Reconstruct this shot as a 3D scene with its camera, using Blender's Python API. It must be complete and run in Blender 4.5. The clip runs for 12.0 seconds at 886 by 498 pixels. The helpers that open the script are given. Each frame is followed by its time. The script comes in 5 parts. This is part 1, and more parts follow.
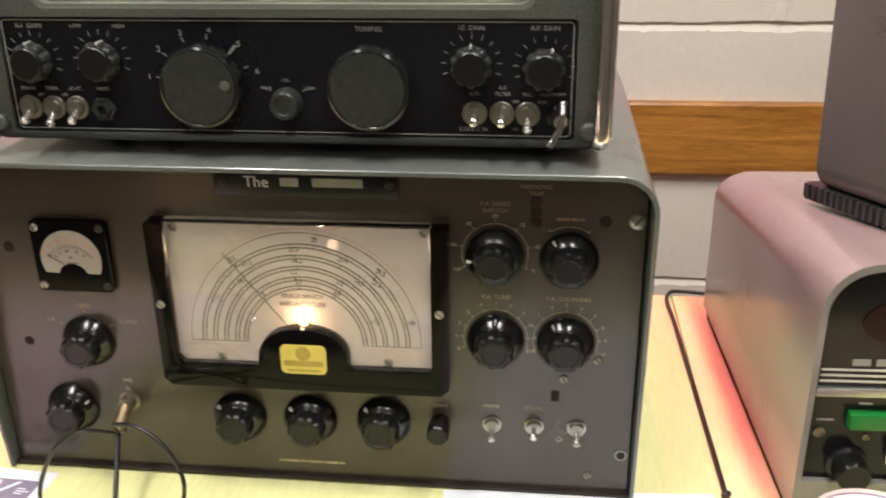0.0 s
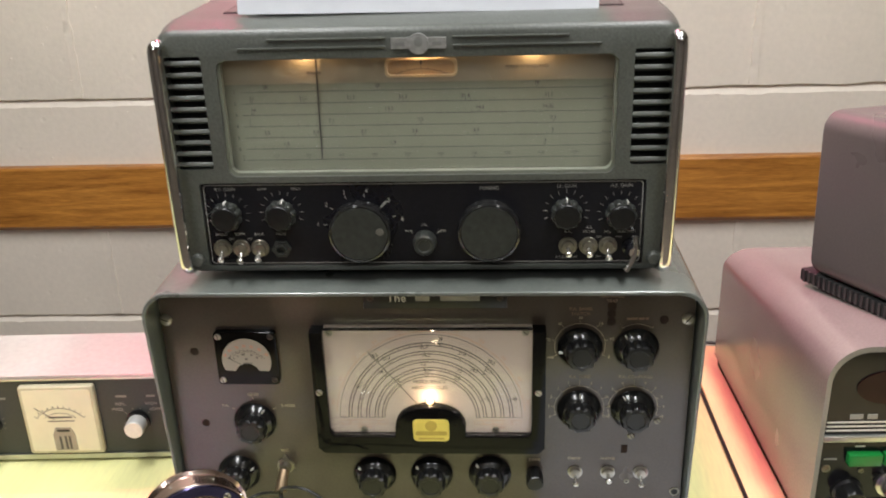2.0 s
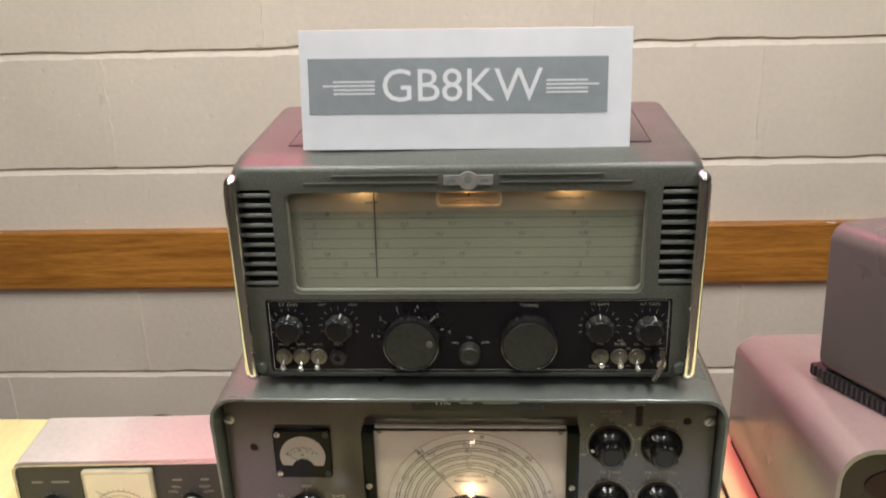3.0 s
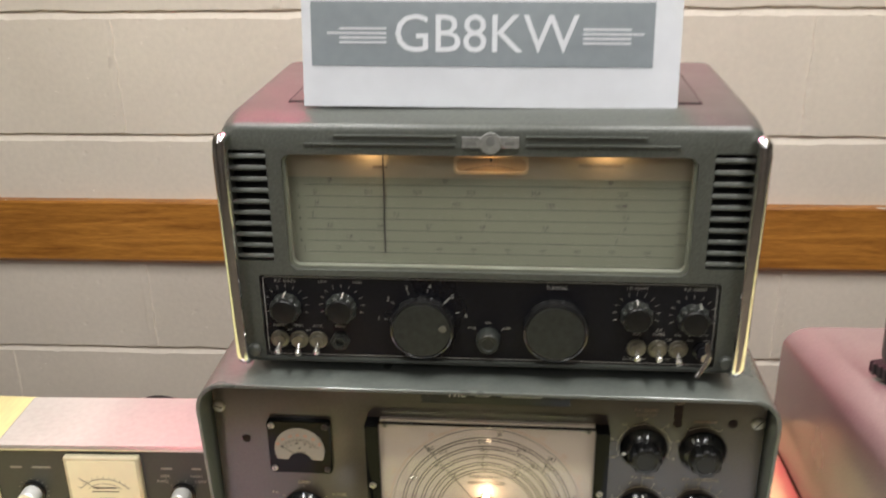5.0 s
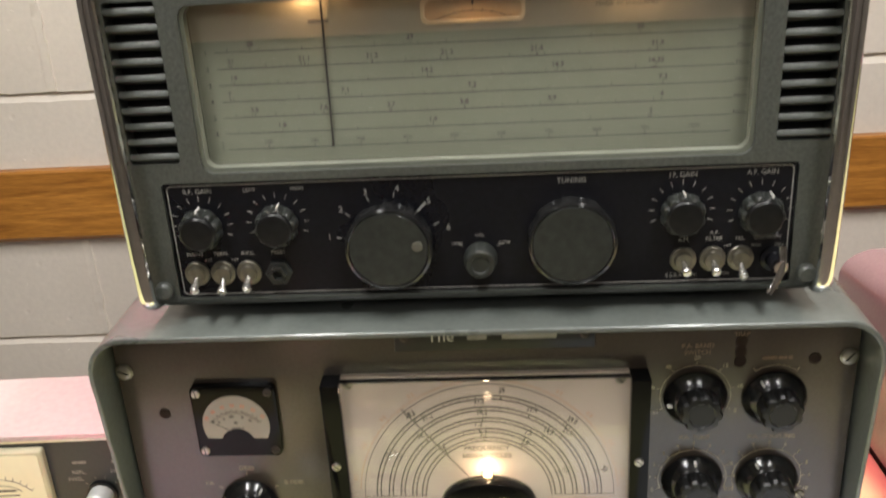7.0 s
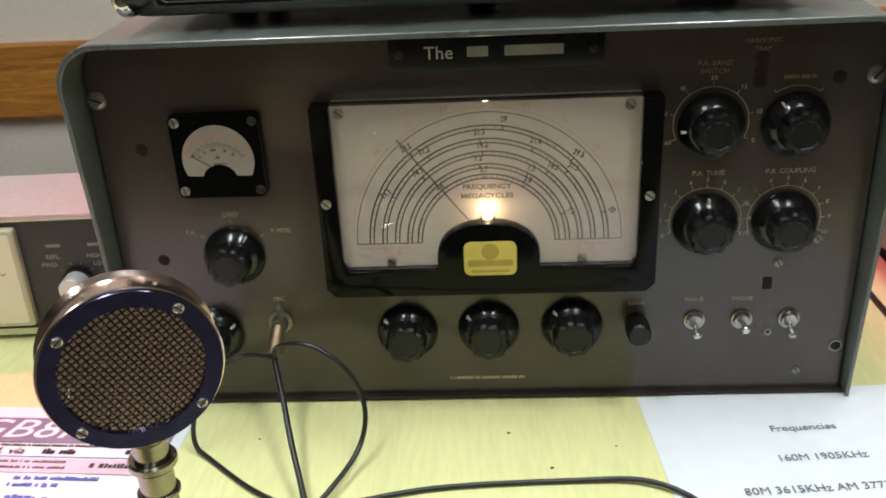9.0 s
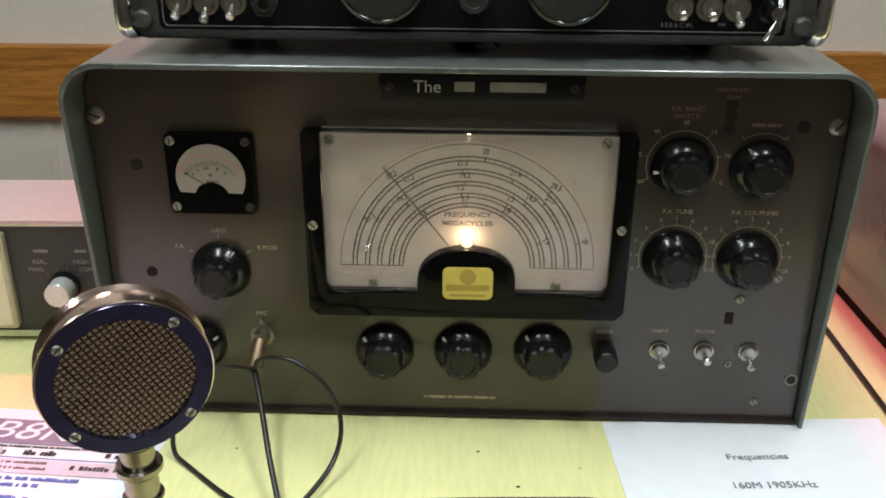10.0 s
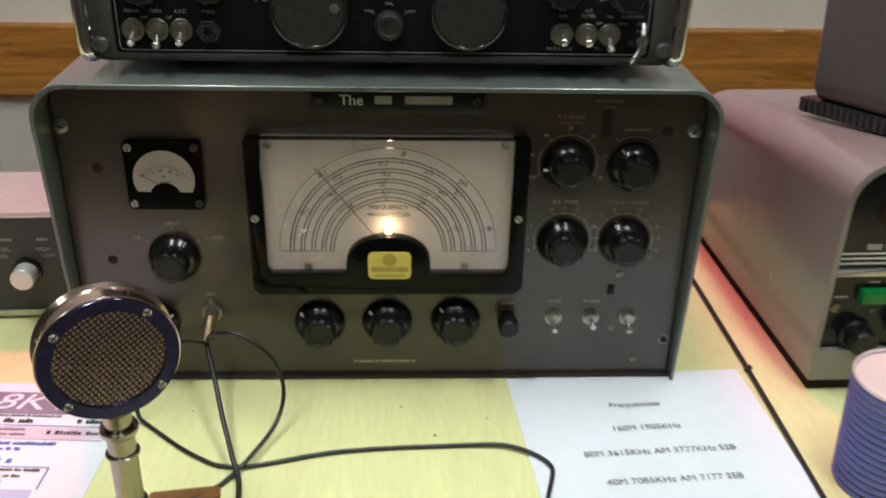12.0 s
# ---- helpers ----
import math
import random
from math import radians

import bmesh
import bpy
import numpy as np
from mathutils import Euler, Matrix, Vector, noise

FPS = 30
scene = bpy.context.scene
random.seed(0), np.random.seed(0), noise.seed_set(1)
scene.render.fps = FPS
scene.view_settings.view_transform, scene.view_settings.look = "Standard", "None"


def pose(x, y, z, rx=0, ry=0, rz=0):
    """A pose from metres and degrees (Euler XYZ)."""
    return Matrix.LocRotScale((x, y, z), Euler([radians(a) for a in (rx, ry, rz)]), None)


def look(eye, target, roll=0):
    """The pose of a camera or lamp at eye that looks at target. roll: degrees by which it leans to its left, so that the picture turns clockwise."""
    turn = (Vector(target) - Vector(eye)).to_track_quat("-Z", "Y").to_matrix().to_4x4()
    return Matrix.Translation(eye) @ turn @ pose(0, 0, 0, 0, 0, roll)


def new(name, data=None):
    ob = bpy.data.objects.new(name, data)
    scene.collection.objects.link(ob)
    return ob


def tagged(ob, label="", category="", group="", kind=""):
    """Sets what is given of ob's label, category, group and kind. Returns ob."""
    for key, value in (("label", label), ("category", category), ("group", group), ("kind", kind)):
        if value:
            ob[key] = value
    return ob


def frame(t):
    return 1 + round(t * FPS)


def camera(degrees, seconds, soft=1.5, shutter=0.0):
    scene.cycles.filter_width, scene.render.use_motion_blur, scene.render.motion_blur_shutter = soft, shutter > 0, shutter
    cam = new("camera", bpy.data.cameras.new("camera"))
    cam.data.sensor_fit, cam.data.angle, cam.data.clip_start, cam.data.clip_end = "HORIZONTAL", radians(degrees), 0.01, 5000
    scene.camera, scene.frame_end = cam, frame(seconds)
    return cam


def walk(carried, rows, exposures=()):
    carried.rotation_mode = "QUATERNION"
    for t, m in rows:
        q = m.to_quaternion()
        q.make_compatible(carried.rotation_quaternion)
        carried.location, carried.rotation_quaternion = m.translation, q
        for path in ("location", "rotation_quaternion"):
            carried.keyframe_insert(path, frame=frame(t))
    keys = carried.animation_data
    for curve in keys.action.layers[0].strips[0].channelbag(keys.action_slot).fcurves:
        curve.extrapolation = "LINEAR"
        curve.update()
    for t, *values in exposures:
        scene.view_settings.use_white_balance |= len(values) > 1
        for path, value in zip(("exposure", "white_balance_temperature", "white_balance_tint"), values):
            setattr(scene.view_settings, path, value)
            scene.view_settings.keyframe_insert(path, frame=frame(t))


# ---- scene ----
cam = camera(51.0, 12.0, 1.8, 0.3)
PATH = [
    (0, (0.184, -0.605, 1.211), (-0.028, 1.226, 0.436), -0.8),
    (0.3, (0.153, -0.62, 1.225), (-0.074, 1.212, 0.456), -0.6),
    (0.5, (0.151, -0.642, 1.229), (-0.11, 1.187, 0.464), -0.7),
    (1, (0.152, -0.718, 1.265), (-0.083, 1.118, 0.509), -0.8),
    (1.5, (0.119, -0.75, 1.316), (-0.055, 1.097, 0.568), -1.0),
    (2, (0.075, -0.768, 1.372), (-0.042, 1.074, 0.601), -1.8),
    (2.5, (0.046, -0.808, 1.431), (-0.069, 1.034, 0.66), -1.0),
    (3, (0.036, -0.813, 1.482), (-0.076, 1.048, 0.758), -1.6),
    (3.2, (0.035, -0.813, 1.491), (-0.075, 1.056, 0.786), -1.7),
    (4.8, (0.04, -0.743, 1.46), (-0.054, 1.114, 0.724), -0.9),
    (5, (0.037, -0.718, 1.437), (-0.129, 1.125, 0.677), -0.9),
    (5.4, (0.03, -0.657, 1.388), (-0.179, 1.152, 0.561), -2.4),
    (5.5, (0.031, -0.64, 1.381), (-0.168, 1.168, 0.549), -2.4),
    (6, (0.029, -0.565, 1.347), (-0.123, 1.272, 0.571), -1.7),
    (6.5, (0.026, -0.54, 1.342), (-0.102, 1.304, 0.58), -2.0),
    (7, (0.027, -0.544, 1.295), (-0.108, 1.294, 0.517), -3.4),
    (7.5, (0.028, -0.556, 1.236), (-0.138, 1.231, 0.353), -3.3),
    (7.7, (0.025, -0.565, 1.216), (-0.141, 1.22, 0.328), -2.7),
    (9.3, (0.013, -0.57, 1.131), (-0.071, 1.258, 0.324), -2.9),
    (9.5, (0.012, -0.576, 1.137), (-0.042, 1.264, 0.354), -2.4),
    (10, (0.01, -0.59, 1.152), (-0.043, 1.235, 0.334), 0.4),
    (10.5, (0.014, -0.591, 1.158), (-0.016, 1.231, 0.335), 1.1),
    (11, (0.018, -0.593, 1.157), (0.009, 1.228, 0.329), 0.8),
    (11.5, (0.016, -0.602, 1.172), (0.014, 1.217, 0.339), 0.5),
    (12, (0.019, -0.679, 1.221), (0.111, 1.102, 0.316), 1.4),
]
LIGHTNESS = [(0, 0.1, 6400, 11), (0.5, 0.27, 6350, 10), (1, -0.28, 6300, 10), (1.5, -0.12, 6050, 10), (2.5, 0.0, 6250, 10), (3, -0.17, 6350, 10), (4.8, 0.0, 6300, 10), (5.1, -0.12, 6300, 10), (5.5, -0.06, 6250, 10), (6.5, 0.14, 6400, 10), (7, 0.08, 6250, 10), (7.5, 0.15, 6100, 8), (9.4, -0.62, 5850, 3), (10, -0.56, 5850, 3), (12, -0.7, 5850, 3)]
walk(cam, [(t, look(eye, target, roll)) for t, eye, target, roll in PATH], LIGHTNESS)

# ---- room constants, metres ----
TOP = 0.75            # table top
WALL = 1.09           # face of the block wall
EX, EY = 0.0085, -0.008  # receiver: middle and front
KX = 0.006            # transmitter: middle
RAIL0, RAIL1, JOINT, BX = 0.658, 0.799, 0.445, -0.427  # dado rail, a block joint's height, a block's middle

# ---- light ----
world = bpy.data.worlds.new("world")
world.use_nodes = True
world.node_tree.nodes["Background"].inputs[0].default_value = (0.6, 0.62, 0.7, 1)
world.node_tree.nodes["Background"].inputs[1].default_value = 0.02
scene.world = world


def area(name, eye, target, w, h, watts, colour):
    d = bpy.data.lights.new(name, "AREA")
    d.shape, d.size, d.size_y, d.energy, d.color = "RECTANGLE", w, h, watts, colour
    o = new(name, d)
    o.matrix_world = look(eye, target)
    return o


def bulb(name, at, watts, colour, r=0.003):
    d = bpy.data.lights.new(name, "POINT")
    d.energy, d.color, d.shadow_soft_size = watts, colour, r
    o = new(name, d)
    o.location = at
    return o


TUBES = [(-0.48, -0.33, 31), (0.52, -0.33, 31), (-0.80, -2.3, 9), (0.85, -2.3, 9)]
for tx_, ty_, watts in TUBES:
    area("tube_light", (tx_, ty_, 2.50), (tx_, ty_, 0), 0.16, 1.2, watts, (1.0, 0.97, 0.92))
area("red_stage_light", (-0.08, 0.92, 2.38), (0.16, 0.16, 1.00), 0.4, 0.12, 5.8, (1.0, 0.11, 0.28)).data.spread = radians(72)
area("red_stage_light", (-0.50, 0.90, 2.38), (-0.27, 0.04, 1.02), 0.12, 0.12, 0.32, (1.0, 0.10, 0.20)).data.spread = radians(22)

# ---- materials ----


def mat(name, base, rough=0.5, metal=0.0, scale=60.0, var=0.12, bump=0.05, stain=6.0, stain_var=0.12, spec=0.5, coat=0.0, stretch=(1, 1, 1), rnd=0.0, bump_dist=0.001, rough_var=0.08, place=False, pits=False):
    m = bpy.data.materials.new(name)
    m.use_nodes = True
    nt = m.node_tree
    n, ln = nt.nodes, nt.links
    b = n["Principled BSDF"]
    b.inputs["Roughness"].default_value, b.inputs["Metallic"].default_value = rough, metal
    b.inputs["Specular IOR Level"].default_value = spec
    b.inputs["Coat Weight"].default_value, b.inputs["Coat Roughness"].default_value = coat, 0.08
    tc, mp = n.new("ShaderNodeTexCoord"), n.new("ShaderNodeMapping")
    ln.new(n.new("ShaderNodeNewGeometry").outputs["Position"] if place else tc.outputs["Object"], mp.inputs[0])
    mp.inputs["Scale"].default_value = stretch
    f, g = n.new("ShaderNodeTexNoise"), n.new("ShaderNodeTexNoise")
    f.inputs["Scale"].default_value, f.inputs["Detail"].default_value = scale, 6
    g.inputs["Scale"].default_value, g.inputs["Detail"].default_value = stain, 4
    ln.new(mp.outputs[0], f.inputs[0]), ln.new(mp.outputs[0], g.inputs[0])

    def mul(a, lo, hi):
        r = n.new("ShaderNodeMapRange")
        r.inputs[1].default_value, r.inputs[2].default_value, r.inputs[3].default_value, r.inputs[4].default_value = 0.3, 0.7, lo, hi
        ln.new(a, r.inputs[0])
        return r.outputs[0]

    def math_(op, a, c):
        q = n.new("ShaderNodeMath")
        q.operation = op
        ln.new(a, q.inputs[0])
        if isinstance(c, float):
            q.inputs[1].default_value = c
        else:
            ln.new(c, q.inputs[1])
        return q.outputs[0]

    v = math_("MULTIPLY", mul(f.outputs[0], 1 - var, 1 + var), mul(g.outputs[0], 1 - stain_var, 1 + stain_var))
    if rnd:
        oi = n.new("ShaderNodeObjectInfo")
        r = n.new("ShaderNodeMapRange")
        r.inputs[3].default_value, r.inputs[4].default_value = 1 - rnd, 1 + rnd
        ln.new(oi.outputs["Random"], r.inputs[0])
        v = math_("MULTIPLY", v, r.outputs[0])
    vm = n.new("ShaderNodeVectorMath")
    vm.operation = "SCALE"
    vm.inputs[0].default_value = base
    ln.new(v, vm.inputs["Scale"])
    ln.new(vm.outputs[0], b.inputs["Base Color"])
    ln.new(mul(g.outputs[0], max(0.02, rough - rough_var), rough + rough_var), b.inputs["Roughness"])
    if bump:
        bp = n.new("ShaderNodeBump")
        bp.inputs["Strength"].default_value, bp.inputs["Distance"].default_value = bump, bump_dist
        if pits:
            vo = n.new("ShaderNodeTexVoronoi")
            vo.inputs["Scale"].default_value = 17
            ln.new(mp.outputs[0], vo.inputs[0])
            pm = n.new("ShaderNodeMapRange")
            pm.inputs[1].default_value, pm.inputs[2].default_value, pm.inputs[3].default_value, pm.inputs[4].default_value = 0.02, 0.11, -1.2, 0.0
            ln.new(vo.outputs["Distance"], pm.inputs[0])
            big = math_("MULTIPLY", g.outputs[0], 1.6)
            ln.new(math_("ADD", math_("ADD", f.outputs[0], pm.outputs[0]), big), bp.inputs["Height"])
        else:
            ln.new(f.outputs[0], bp.inputs["Height"])
        ln.new(bp.outputs[0], b.inputs["Normal"])
    return m


def glass(name, rough=0.02, tint=(1, 1, 1)):
    m = bpy.data.materials.new(name)
    m.use_nodes = True
    b = m.node_tree.nodes["Principled BSDF"]
    b.inputs["Transmission Weight"].default_value, b.inputs["Roughness"].default_value = 1.0, rough
    b.inputs["Base Color"].default_value, b.inputs["IOR"].default_value = (*tint, 1), 1.45
    return m


def glow(name, colour, strength):
    m = bpy.data.materials.new(name)
    m.use_nodes = True
    b = m.node_tree.nodes["Principled BSDF"]
    b.inputs["Base Color"].default_value = (*colour, 1)
    b.inputs["Emission Color"].default_value, b.inputs["Emission Strength"].default_value = (*colour, 1), strength
    return m


def wood(name, dark, light, rough=0.4):
    m = mat(name, light, rough, scale=40, bump=0.05)
    nt = m.node_tree
    n, ln = nt.nodes, nt.links
    b = n["Principled BSDF"]
    tc, mp = n.new("ShaderNodeTexCoord"), n.new("ShaderNodeMapping")
    mp.inputs["Scale"].default_value = (1.5, 10, 19)
    ln.new(tc.outputs["Object"], mp.inputs[0])
    a, fl = n.new("ShaderNodeTexNoise"), n.new("ShaderNodeTexNoise")
    a.inputs["Scale"].default_value, a.inputs["Detail"].default_value, a.inputs["Distortion"].default_value = 2.2, 8, 1.2
    ln.new(mp.outputs[0], a.inputs[0])
    fl.inputs["Scale"].default_value, fl.inputs["Detail"].default_value = 30, 5
    ln.new(mp.outputs[0], fl.inputs[0])
    ramp = n.new("ShaderNodeValToRGB")
    ramp.color_ramp.elements[0].position, ramp.color_ramp.elements[0].color = 0.30, (*dark, 1)
    ramp.color_ramp.elements[1].position, ramp.color_ramp.elements[1].color = 0.68, (*light, 1)
    mix = n.new("ShaderNodeMath")
    mix.operation = "MULTIPLY_ADD"
    mix.inputs[1].default_value = 0.35
    ln.new(fl.outputs[0], mix.inputs[0])
    q = n.new("ShaderNodeMath")
    q.operation = "MULTIPLY"
    q.inputs[1].default_value = 0.68
    ln.new(a.outputs[0], q.inputs[0]), ln.new(q.outputs[0], mix.inputs[2])
    ln.new(mix.outputs[0], ramp.inputs[0])
    ln.new(ramp.outputs[0], b.inputs["Base Color"])
    return m


